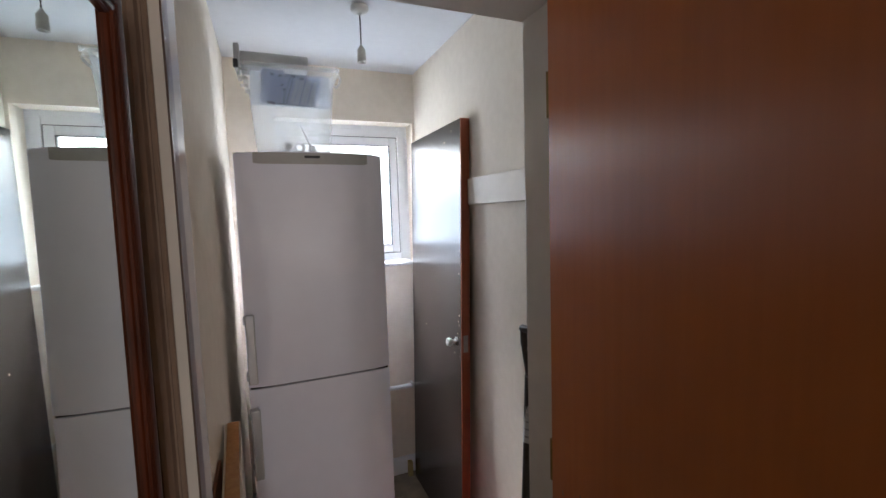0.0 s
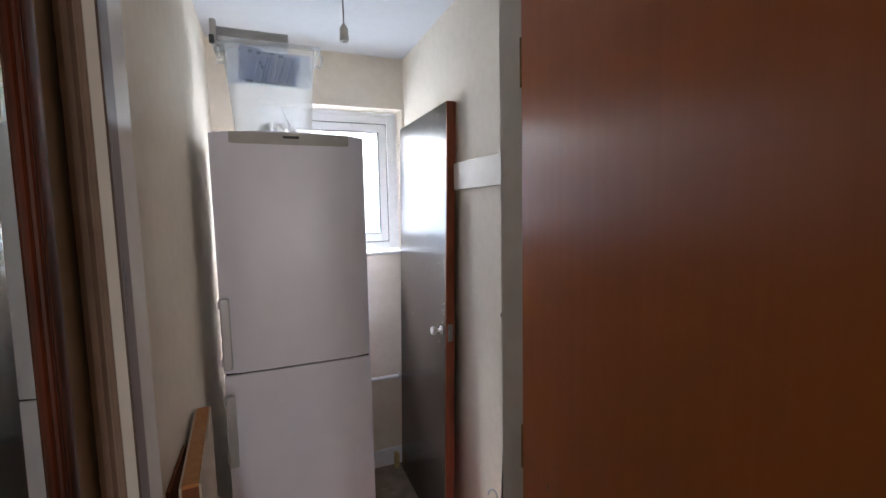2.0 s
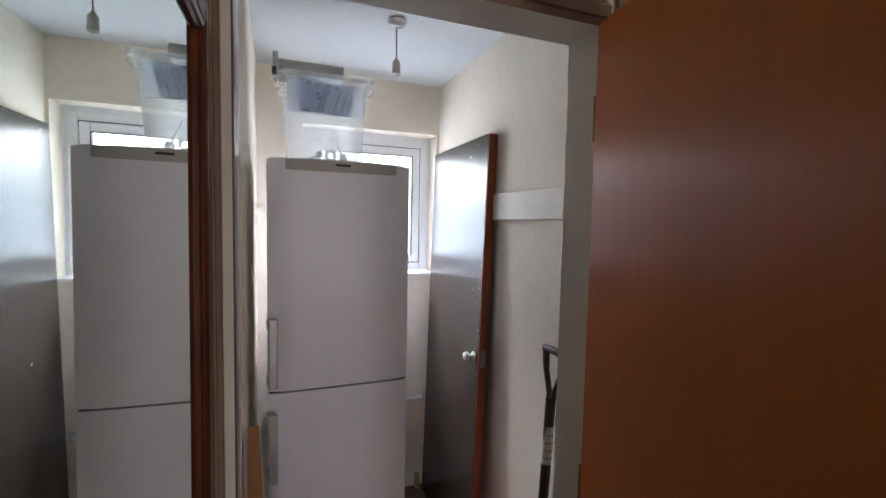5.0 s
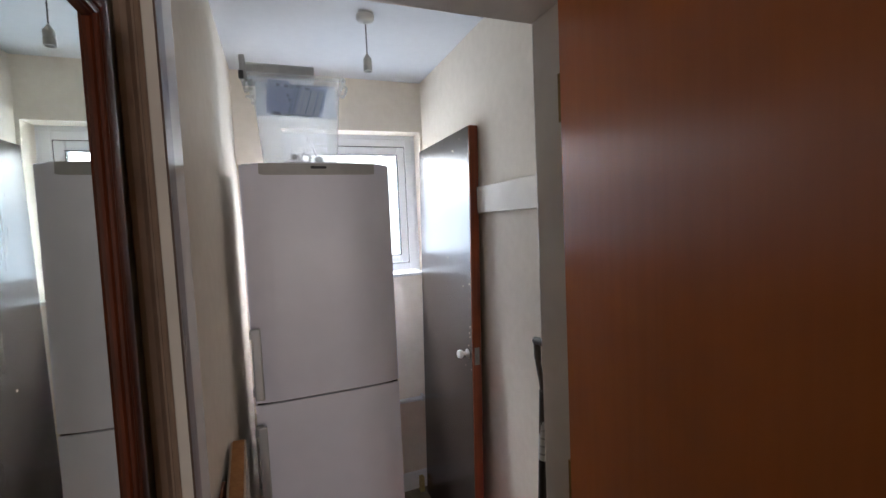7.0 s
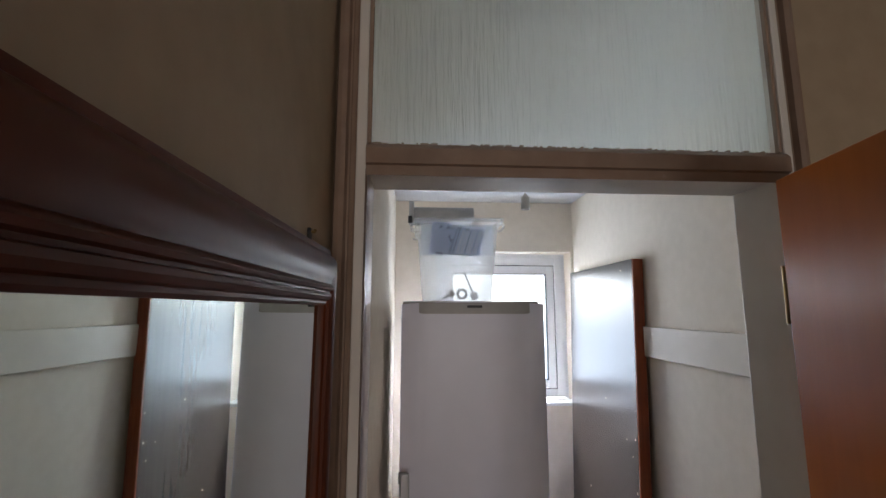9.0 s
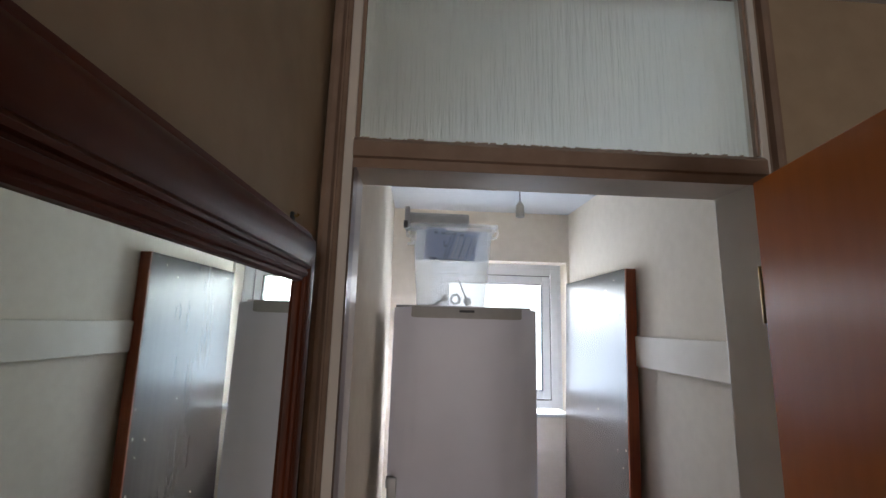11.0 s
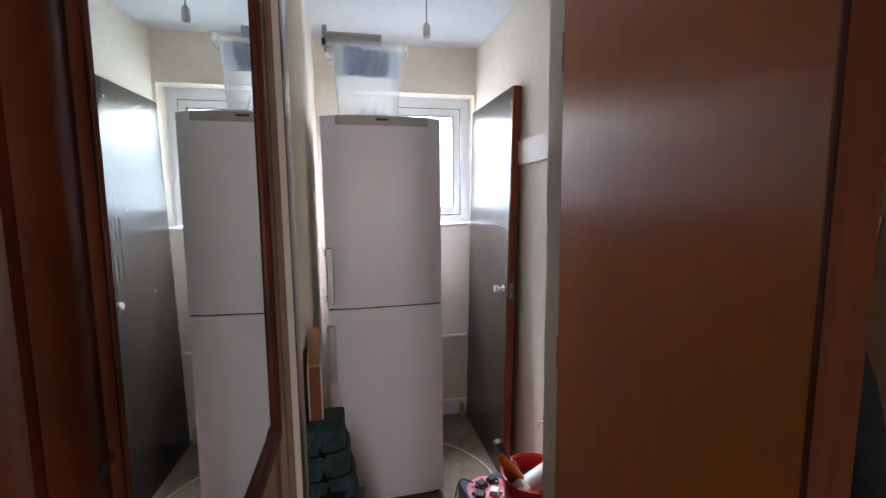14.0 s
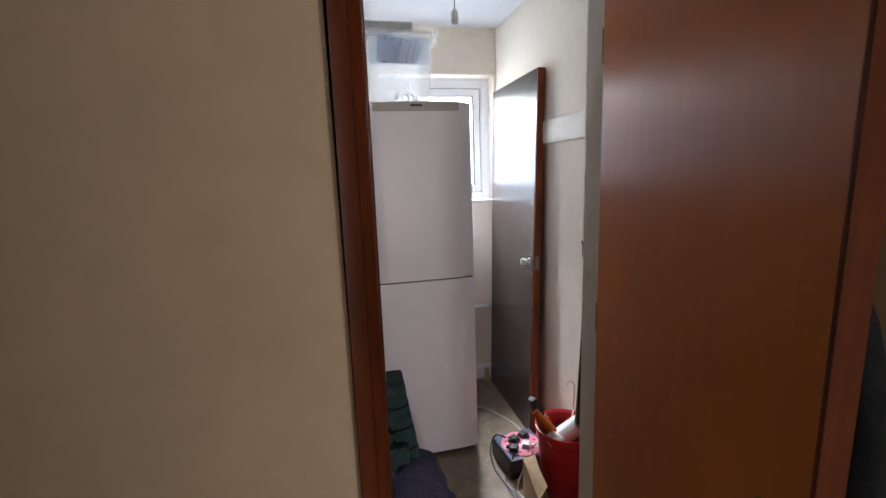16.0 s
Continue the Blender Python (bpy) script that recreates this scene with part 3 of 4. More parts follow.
def bowed(z0, z1, bow=0.006, x0=FX0, x1=FX1, back=FYF + 0.058, arch=0.0):
    """A door leaf with rounded upright edges and a slight bow in its front; arch lifts its top edge in the middle."""
    front = []
    for i in range(17):
        s = -1 + i / 8
        front.append(((x0 + x1) / 2 + s * (x1 - x0) / 2, FYF + bow * s * s * s * s + (0.006 if abs(s) == 1 else 0)))
    outline = [*front, (x1, back), (x0, back)]
    b = bmesh.new()
    n = len(outline)
    mid, half = (x0 + x1) / 2, (x1 - x0) / 2
    lo = [b.verts.new((px, py, z0)) for px, py in outline]
    hi = [b.verts.new((px, py, z1 + arch * (1 - ((px - mid) / half) ** 2))) for px, py in outline]
    b.faces.new(lo), b.faces.new(hi[::-1])
    for i in range(n):
        b.faces.new((lo[i], lo[(i + 1) % n], hi[(i + 1) % n], hi[i]))
    es = [e for e in b.edges if abs(e.verts[0].co.z - e.verts[1].co.z) < 0.02]
    bmesh.ops.bevel(b, geom=es, offset=0.004, segments=2, profile=0.5, affect="EDGES")
    return b


upper = part("fridge_door", bowed(0.9575, 1.781, arch=0.010), WHITEMETAL, fridge)
lower = part("freezer_door", bowed(0.030, 0.9508), WHITEMETAL, fridge)
part("door_gasket", boxed(FX0 + 0.008, FX1 - 0.008, FYF + 0.0585, FYF + 0.0618, 0.05, 1.77), RUBBER, fridge, "dark door seal")
part("door_gap", boxed(FX0 + 0.006, FX1 - 0.006, FYF + 0.012, FYF + 0.058, 0.9512, 0.9571), RUBBER, fridge, "dark gap between the doors")
bm = bowed(1.747, 1.786, bow=0.006, x0=FX0 + 0.036, x1=FX1 - 0.030, back=FYF + 0.03, arch=0.008)
for v in bm.verts:
    v.co.y -= 0.0022
    v.co.z = min(v.co.z, 1.7865)
part("control_strip", bm, GREYTRIM, upper, "grey plastic strip")
part("badge", boxed(0.232, 0.286, FYF - 0.0045, FYF - 0.0005, 1.768, 1.777, 0.0012), BLACKPLASTIC, upper, "small dark name badge")
bm = boxed(FX0 + 0.004, FX1 - 0.004, FYF + 0.064, 2.188, 1.7805, 1.7925, 0.004)
part("top_cover", bm, GREYTRIM, fridge, "pale grey top cover")


def bar_handle(z0, z1):
    b = boxed(0.004, 0.034, FYF - 0.044, FYF - 0.030, z0, z1, 0.005)
    return b


for z0, z1, door_leaf in ((0.985, 1.231, upper), (0.640, 0.893, lower)):
    h = part("handle", bar_handle(z0, z1), SILVER, door_leaf, "satin silver bar handle")
    for hz in (z0 + 0.012, z1 - 0.036):
        part("handle_mount", boxed(-0.003, 0.022, FYF - 0.031, FYF + 0.010, hz, hz + 0.026, 0.003), GREYTRIM, h, "grey handle mount")
part("plinth", boxed(FX0 + 0.02, FX1 - 0.02, FYF + 0.03, FYF + 0.05, 0.004, 0.029, 0.002), BLACKPLASTIC, fridge, "black recessed plinth")
for fx in (0.05, 0.46):
    for fy in (FYF + 0.10, 2.13):
        part("foot", lathe(bmesh.new(), ((0, 0), (0.018, 0), (0.018, 0.008), (0.009, 0.010), (0.009, 0.031), (0, 0.031)), (fx, fy, 0.0), 12), BLACKPLASTIC, fridge)

# ---- storage tub on the fridge, its contents, and the cover on top ----
TZ0, TZ1 = 1.794, 2.100


def tapered(bm, x0, x1, y0, y1, z0, z1, grow, bevel, wall=0.003, open_top=True):
    """A thin-walled tub that widens upwards."""
    box(bm, x0, x1, y0, y1, z0, z1)
    cx, cy = (x0 + x1) / 2, (y0 + y1) / 2
    for v in bm.verts:
        k = (v.co.z - z0) / (z1 - z0) * grow
        v.co.x += k * (1 if v.co.x > cx else -1)
        v.co.y += k * (1 if v.co.y > cy else -1)
    es = [e for e in bm.edges if abs(e.verts[0].co.z - e.verts[1].co.z) > 0.1]
    bmesh.ops.bevel(bm, geom=es, offset=bevel, segments=4, profile=0.5, affect="EDGES")
    if open_top:
        bmesh.ops.delete(bm, geom=[f for f in bm.faces if f.calc_center_median().z > z1 - 0.002], context="FACES")
        bmesh.ops.recalc_face_normals(bm, faces=bm.faces)
        bmesh.ops.solidify(bm, geom=bm.faces[:], thickness=wall)
    return bm


tub = thing("storage_tub", pose(0, 0, 0), "tall clear milky plastic storage tub standing on the fridge", "storage box")
part("tub_body", tapered(bmesh.new(), 0.078, 0.338, 1.668, 1.985, TZ0, TZ1, 0.024, 0.03), TUB, tub)
bm = bmesh.new()
rim = ((0.048, 0.374), (1.640, 2.015))
for a in range(2):
    y = rim[1][a]
    box(bm, rim[0][0], rim[0][1], y - 0.006, y + 0.006, TZ1 - 0.012, TZ1 + 0.003, 0.002)
    x = rim[0][a]
    box(bm, x - 0.006, x + 0.006, rim[1][0] + 0.007, rim[1][1] - 0.007, TZ1 - 0.012, TZ1 + 0.003, 0.002)
part("tub_rim", bm, TUB, tub)
for hx, s in ((0.040, -1), (0.382, 1)):
    bm = bmesh.new()
    tube(bm, ((hx, 1.70, TZ1 - 0.006), (hx + 0.008 * s, 1.705, TZ1 - 0.016), (hx + 0.010 * s, 1.76, TZ1 - 0.020), (hx + 0.008 * s, 1.815, TZ1 - 0.016), (hx, 1.82, TZ1 - 0.006)), 0.005, 8, 5)
    part("clip_handle", bm, TUB, tub, "clear clip handle")
for k in range(3):
    part("side_lug", boxed(0.036, 0.062, 1.655, 1.667, 2.075 - 0.028 * k, 2.083 - 0.028 * k, 0.002), TUB, tub)

pack = thing("packaging_pieces", pose(0, 0, 0), "blue-grey moulded packaging tray in the upper tub", "packaging")


def leaning(name, x0, x1, y0, y1, z0, z1, material, label="", lean=0.30, seed=0):
    """An upright strip that leans sideways, a little wavy."""
    b = boxed(x0, x1, y0, y1, z0, z1, 0.001, 1)
    for v in b.verts:
        v.co.x += (v.co.z - 1.97) * lean
        v.co.z -= (v.co.x - 0.12) * 0.05
    part(name, rough_up(b, 0.0015, 30, seed), material, pack, label)


# back sheet, shaded on one half; pale ribs with dark slots, tabs along the top, dark foot
leaning("back_sheet", 0.098, 0.172, 1.6720, 1.6735, 1.968, 2.092, BLUETRANS, lean=0.1)
leaning("back_sheet", 0.173, 0.290, 1.6720, 1.6735, 1.972, 2.080, BLUETRANS, lean=0.22)
for k, (x0, w, m) in enumerate(((0.124, 0.022, BLUETRANS), (0.150, 0.018, BLUETRANS), (0.196, 0.012, LINER), (0.211, 0.014, LINER), (0.232, 0.020, LINER), (0.258, 0.016, LINER))):
    leaning("tray_rib", x0, x0 + w, 1.6630, 1.6680, 1.976, 2.064, m, "pale leaning rib", seed=k)
for k, (x0, w, z0, z1) in enumerate(((0.172, 0.005, 1.976, 2.078), (0.182, 0.005, 1.976, 2.076), (0.226, 0.004, 1.978, 2.066), (0.254, 0.0025, 1.985, 2.060), (0.274, 0.0025, 1.995, 2.052))):
    leaning("tray_slot", x0, x0 + w, 1.6590, 1.6615, z0, z1, SLOT, "blue-grey slot", seed=9 + k)
for x0, w, z in ((0.106, 0.012, 2.072), (0.134, 0.014, 2.070), (0.176, 0.016, 2.072), (0.206, 0.016, 2.068), (0.159, 0.010, 2.022), (0.151, 0.008, 2.036)):
    leaning("tray_tab", x0, x0 + w, 1.6585, 1.6625, z - 0.004, z + 0.005, NAVY, "dark tab")
leaning("tray_foot", 0.120, 0.148, 1.6580, 1.6640, 1.966, 1.975, NAVY, "dark foot edge", lean=0.0)
leaning("tray_foot", 0.158, 0.284, 1.6580, 1.6640, 1.968, 1.973, SLOT, "blue-grey foot edge", lean=0.0)
part("hazy_film", boxed(0.068, 0.346, 1.700, 1.7015, 1.968, 2.088), FILM, pack, "thin hazy blue film")

brush = thing("small_brush", pose(0.276, 1.705, TZ0 + 0.012, 0, -24, 0), "small white brush leaning inside the tub", "brush")
part("brush_handle", tube(bmesh.new(), ((0, 0, 0.02), (0, 0, 0.05), (0.002, 0, 0.105)), 0.0040, 8, 4), LINER, brush)
part("brush_head", boxed(-0.014, 0.014, -0.008, 0.008, -0.006, 0.022, 0.003), LINER, brush)
roll = thing("tape_roll", pose(0.225, 1.705, TZ0 + 0.026, 90, 0, 0), "small pale tape roll in the tub", "tape roll")
part("roll_ring", lathe(bmesh.new(), ((0.012, -0.008), (0.021, -0.008), (0.021, 0.008), (0.012, 0.008), (0.012, -0.008))), LINER, roll)
peg = thing("plastic_clip", pose(0.150, 1.700, TZ0 + 0.010, 0, 62, 0), "small grey plastic clip in the tub", "clip")
part("clip_arm", tube(bmesh.new(), ((0, 0, -0.045), (0.002, 0, 0), (0, 0, 0.045)), 0.004, 8, 4), GREYTRIM, peg)
part("clip_jaw", boxed(-0.012, 0.012, -0.006, 0.006, 0.03, 0.05, 0.003), GREYTRIM, peg)

cover = thing("grey_light_cover", pose(0, 0, 0), "long grey plastic casing with a flared end cap on the tub", "plastic casing")
CZ = TZ1 + 0.004
bm = bmesh.new()
extrude(bm, ((1.690, CZ), (1.690, CZ + 0.040), (1.702, CZ + 0.052), (1.80, CZ + 0.054), (1.81, CZ + 0.045), (1.81, CZ)), lambda u, v, w: (w, u, v), 0.040, 0.272)
bmesh.ops.bevel(bm, geom=bm.edges[:], offset=0.002, segments=1, affect="EDGES")
part("casing", bm, GREYBOX, cover)
bm = bmesh.new()
extrude(bm, ((1.684, CZ - 0.016), (1.674, CZ + 0.020), (1.680, CZ + 0.060), (1.692, CZ + 0.074), (1.815, CZ + 0.06), (1.815, CZ - 0.0)), lambda u, v, w: (w, u, v), 0.021, 0.0395)
bmesh.ops.bevel(bm, geom=bm.edges[:], offset=0.003, segments=1, affect="EDGES")
part("end_cap", bm, GREYBOX, cover)
part("end_socket", boxed(0.018, 0.034, 1.664, 1.676, CZ - 0.018, CZ + 0.010, 0.002), BLACKPLASTIC, cover, "dark connector socket")

# ---- spare dark door leaning on the right-hand wall ----
spare = thing("spare_door", pose(0.826, 1.650, 0.0, 0, 1.42, 0), "dark brown glossy spare door leaning against the wall", "door")
part("slab", boxed(0.0, 0.040, 0.0085, 0.672, 0.0, 1.956, 0.0015), DARKWOOD, spare)
part("edge_lipping", boxed(-0.0004, 0.0404, 0.0, 0.0083, 0.0, 1.956, 0.0018), LIPPING, spare, "red-brown hardwood edge strip")
knob = part("door_knob", lathe(bmesh.new(), ((0, 0), (0.019, 0), (0.019, 0.004), (0.008, 0.008), (0.008, 0.022), (0.015, 0.027), (0.0195, 0.037), (0.0165, 0.047), (0, 0.051)), (-0.0002, 0.052, 0.985), 20, Matrix.Rotation(radians(-90), 4, "Y")), WHITEPLASTIC, spare, "small off-white round knob")
part("latch_plate", boxed(0.008, 0.030, -0.0016, 0.0006, 0.945, 1.02, 0.0005), STEEL, spare, "dull steel latch plate")
part("latch_bolt", boxed(0.013, 0.024, -0.010, 0.0, 0.972, 0.992, 0.002), STEEL, spare)
for sy, sz in ((0.30, 1.90), (0.05, 1.78), (0.05, 0.16)):
    part("screw_hole", lathe(bmesh.new(), ((0, 0), (0.004, 0), (0.004, 0.0012), (0, 0.0012)), (-0.0002, sy, sz), 10, Matrix.Rotation(radians(-90), 4, "Y")), BLACKPLASTIC, spare)
random.seed(31)
for k in range(16):
    cy, cz = (0.020 + 0.075 * random.random() ** 1.6, random.uniform(0.86, 1.40)) if k < 11 else (random.uniform(0.10, 0.62), random.choice((random.uniform(0.75, 1.40), random.uniform(1.86, 1.92))))
    r = random.uniform(0.0018, 0.0042)
    bm = bmesh.new()
    ring = [bm.verts.new((-0.0007, cy + r * random.uniform(0.5, 1) * math.cos(a * 0.7854), cz + 1.8 * r * random.uniform(0.5, 1) * math.sin(a * 0.7854))) for a in range(8)]
    foot = [bm.verts.new((0.0006, v.co.y, v.co.z)) for v in ring]
    bm.faces.new(ring)
    for a in range(8):
        bm.faces.new((ring[a], ring[(a + 1) % 8], foot[(a + 1) % 8], foot[a]))
    part("paint_chip", bm, PALEBOARD, spare, "pale chipped paint spot")
bm = boxed(0.787, 0.815, 2.325, 2.36, 0.0, 0.085, 0.004)
for v in bm.verts:
    if v.co.z > 0.03 and v.co.x < 0.79:
        v.co.x += 0.012
wedge = tagged(part("foam_wedge", bm, YELLOW), "small yellow block on the floor by the leaning door", "wedge")

# ---- panel by the left-hand wall, and a dark slab behind it ----
board = thing("flat_pack_shelf", pose(-0.0125, 0.968, 0, 0, 0, 3.4), "orange pine panel standing on edge by the fridge", "shelf")
part("panel_skin", boxed(-0.0205, -0.0160, 0.0, 0.402, 0.0, 0.950, 0.001), PALEBOARD, board, "pale chipboard skin")
part("panel_skin", boxed(0.0160, 0.0205, 0.0, 0.402, 0.0, 0.950, 0.001), PALEBOARD, board, "pale chipboard skin")
part("panel_top", boxed(-0.0155, 0.0155, 0.001, 0.400, 0.944, 0.953, 0.001), BOARD, board)
part("panel_infill", boxed(-0.0155, 0.0155, 0.003, 0.398, 0.002, 0.9435), BROWNBOARD, board, "dark red-brown end grain")
# thin dark slab that makes the wedge between panel and wall dark brown
tagged(part("dark_gap_slab", boxed(-0.0615, -0.0535, 0.990, 1.190, 0.0, 0.935, 0.002), BROWNBOARD), "thin dark brown slab filling the gap between panel and wall", "board")

# ---- stool with folded cushion and towel ----
stool = thing("wooden_stool", pose(0, 0, 0), "low brown wooden stool under a folded cushion", "stool")
part("seat", boxed(-0.03, 0.125, 0.87, 1.20, 0.36, 0.39, 0.006), STOOLWOOD, stool)
for lx in (-0.022, 0.118):
    for ly in (0.965, 1.185):
        part("leg", boxed(lx - 0.011, lx + 0.011, ly - 0.011, ly + 0.011, 0.0, 0.36, 0.003), STOOLWOOD, stool)


def pad(cx, cy, cz, sx, sy, sz, tilt, seed):
    """One stuffed segment of the cushion."""
    b = bmesh.new()
    bmesh.ops.create_cube(b, size=1)
    bmesh.ops.subdivide_edges(b, edges=b.edges[:], cuts=5, use_grid_fill=True)
    for v in b.verts:
        p = v.co * 2
        q = Vector((p.x * math.sqrt(max(1 - 0.16 * p.z ** 4 - 0.10 * p.y * p.y, 0)), p.y * math.sqrt(max(1 - 0.16 * p.z ** 4 - 0.12 * p.x * p.x, 0)), p.z * math.sqrt(max(1 - 0.10 * p.x * p.x - 0.08 * p.y * p.y, 0))))
        v.co = Vector((q.x * sx, q.y * sy, q.z * sz))
    rough_up(b, 0.005, 20, seed)
    bmesh.ops.transform(b, matrix=pose(cx, cy, cz, 0, tilt, 0), verts=b.verts)
    return b


def squared(c):
    return math.copysign(abs(c) ** 0.55, c)


cushion = thing("folded_cushion", pose(0, 0, 0), "teal striped padded seat cushion folded upright on a stool", "cushion")
for k in range(5):
    cz, cx = 0.428 + 0.078 * k, 0.080 - 0.012 * k
    part("cushion_pad", pad(cx, 0.985, cz, 0.038, 0.070, 0.0405, -9 + 1.5 * k, k), TEAL, cushion)
    if k:
        ring = [(cx + 0.004 + 0.036 * squared(math.cos(a)), 0.985 + 0.068 * squared(math.sin(a)), cz - 0.039 + 0.008 * math.cos(a)) for a in (i * 6.28318 / 16 for i in range(17))]
        part("piping", tube(bmesh.new(), ring, 0.004, 6, 3), PIPING, cushion, "black piping")
for k in range(5):
    cz, cx = 0.432 + 0.077 * k, -0.004 - 0.006 * k
    part("cushion_pad", pad(cx, 0.965, cz, 0.030, 0.062, 0.0395, 12, k + 9), TEAL, cushion)
    if k:
        ring = [(cx + 0.0285 * squared(math.cos(a)), 0.965 + 0.060 * squared(math.sin(a)), cz - 0.038 - 0.006 * math.cos(a)) for a in (i * 6.28318 / 16 for i in range(17))]
        part("piping", tube(bmesh.new(), ring, 0.0035, 6, 3), PIPING, cushion, "black piping")
for cx in (0.008, 0.044):
    for k in range(3):
        part("cushion_pad", pad(cx, 0.905, 0.425 + 0.060 * k, 0.021, 0.026, 0.035, 4, k + 20), TEAL, cushion)

# towel: a draped sheet with folds
bm = bmesh.new()
NU, NV = 44, 26
grid = []
for j in range(NV + 1):
    t = j / NV
    y = 0.835 + 0.125 * t
    lift = math.sqrt(max(1 - (1 - min(t / 0.45, 1)) ** 2, 0))
    row = []
    for i in range(NU + 1):
        a = math.pi * (0.06 + 0.94 * i / NU)
        cx = 0.052 - 0.092 * math.cos(a) * 1.0 + (0.10 * (i / NU) ** 2 if i > NU * 0.5 else 0)
        z = 0.03 + (0.40 + 0.09 * lift) * math.sin(a) ** 0.55
        fold = 0.015 * math.sin(30 * z + 12 * cx + 5 * t) + 0.009 * math.sin(64 * z - 20 * y + 18 * cx)
        row.append(bm.verts.new((cx + fold * 0.6, y - 0.02 * (1 - lift) + fold, max(z + 0.004 * math.sin(40 * cx), 0.004))))
    grid.append(row)
for r0, r1 in zip(grid, grid[1:]):
    for i in range(NU):
        bm.faces.new((r0[i], r0[i + 1], r1[i + 1], r1[i]))
front = [bm.verts.new((0.06, 0.83, 0.004))]
for i in range(NU):
    bm.faces.new((front[0], grid[0][i + 1], grid[0][i]))
rough_up(bm, 0.008, 13, 3)
for v in bm.verts:
    v.co.z = max(v.co.z, 0.002)
    v.co.x = max(v.co.x, -0.05)
tagged(part("towel", bm, TOWEL), "crumpled purple-blue towelling draped over the stool front", "towel")

# ---- cable reel with plugs and leads ----
reel = thing("cable_reel", pose(0.690, 1.452, 0, 0, 0, 6), "square black extension cable reel with faded red socket face", "cable reel")
part("case", boxed(-0.112, 0.112, -0.112, 0.112, 0.0, 0.098, 0.012, 3), BLACKPLASTIC, reel)
bm = lathe(bmesh.new(), ((0, 0.0995), (0.100, 0.0995), (0.100, 0.103), (0.095, 0.106), (0, 0.106)), n=28)
face = part("socket_face", bm, PINK, reel, "faded pink-red round socket face")
for k in range(12):
    a = k * 6.28318 / 12
    part("slot", boxed(-0.004 + 0.075 * math.cos(a), 0.004 + 0.075 * math.cos(a), -0.006 + 0.075 * math.sin(a), 0.006 + 0.075 * math.sin(a), 0.1055, 0.1068), BLACKPLASTIC, face)
part("case_rim", boxed(-0.106, 0.106, -0.106, 0.106, 0.0975, 0.1, 0.001), NAVY, reel, "dark slate plastic top rim")


def mains_plug(name, at, turn, material, label):
    p = thing(name, Matrix.Translation(at) @ pose(0, 0, 0, 0, 0, turn), label, "plug")
    b = boxed(-0.026, 0.026, -0.024, 0.022, 0.0, 0.022, 0.006)
    for v in b.verts:
        if v.co.z > 0.015:
            v.co.x *= 0.78
            v.co.y *= 0.80
    part("plug_body", b, material, p)
    part("cord_grip", boxed(-0.007, 0.007, -0.040, -0.022, 0.004, 0.017, 0.003), material, p)


mains_plug("mains_plug", (0.665, 1.478, 0.1075), -70, BLACKPLASTIC, "black mains plug in the cable reel")
mains_plug("mains_plug", (0.722, 1.500, 0.1075), 25, BLACKPLASTIC, "black mains plug in the cable reel")
mains_plug("mains_plug", (0.705, 1.418, 0.1075), 60, WHITEPLASTIC, "white mains plug in the cable reel")
mains_plug("mains_plug", (0.636, 1.406, 0.1075), -120, BLACKPLASTIC, "black mains plug in the cable reel")


def lead(points, radius, material, label):
    return tagged(part("power_lead", tube(bmesh.new(), points, radius, 8, 8), material), label, "cable")


lead(((0.628, 1.492, 0.120), (0.575, 1.515, 0.128), (0.545, 1.50, 0.06), (0.540, 1.43, 0.006), (0.555, 1.33, 0.006), (0.575, 1.22, 0.006), (0.555, 1.05, 0.006), (0.58, 0.95, 0.006)), 0.0036, BLACKPLASTIC, "thin black power lead looping over the floor")
lead(((0.622, 1.380, 0.116), (0.600, 1.345, 0.09), (0.566, 1.33, 0.010), (0.560, 1.24, 0.008), (0.590, 1.12, 0.007), (0.57, 0.99, 0.007)), 0.0036, BLACKPLASTIC, "thin black power lead beside the cable reel")
lead(((0.735, 1.400, 0.117), (0.755, 1.375, 0.15), (0.700, 1.290, 0.19), (0.630, 1.262, 0.12), (0.592, 1.255, 0.02), (0.605, 1.18, 0.006), (0.59, 1.05, 0.006)), 0.0042, WHITECABLE, "white power lead rising from a plug")
lead(((0.770, 1.590, 0.012), (0.790, 1.68, 0.006), (0.765, 1.80, 0.006), (0.690, 1.94, 0.006), (0.60, 2.03, 0.006), (0.50, 2.08, 0.006)), 0.0045, WHITECABLE, "white fridge cable trailing across the floor")

# ---- cardboard box ----
carton = thing("cardboard_box", pose(0.612, 1.105, 0, 0, 0, -9), "torn brown cardboard box beside the red bucket", "cardboard box")
for n, (x0, x1, y0, y1, z0, z1) in {"base": (-0.020, 0.022, -0.13, 0.13, 0.0, 0.004), "side": (-0.022, -0.018, -0.13, 0.13, 0.0045, 0.185), "back": (-0.0175, 0.021, 0.126, 0.13, 0.0045, 0.20), "end": (-0.0175, 0.021, -0.13, -0.126, 0.0045, 0.19)}.items():
    part(n, rough_up(boxed(x0, x1, y0, y1, z0, z1, 0.001, 1), 0.002, 9), CARD, carton)
bm = bmesh.new()
bmesh.ops.create_cube(bm, size=1)
bmesh.ops.subdivide_edges(bm, edges=bm.edges[:], cuts=7, use_grid_fill=True)
for v in bm.verts:
    v.co = Vector((v.co.x * 0.005, v.co.y * (0.25 - 0.05 * (v.co.z + 0.5)), (v.co.z + 0.5) * 0.052))
    v.co.z += 0.010 * noise.noise(Vector((0, v.co.y * 40, 3))) * (v.co.z / 0.052)
    v.co.x += 0.006 * noise.noise(Vector((v.co.z * 30, v.co.y * 22, 7)))
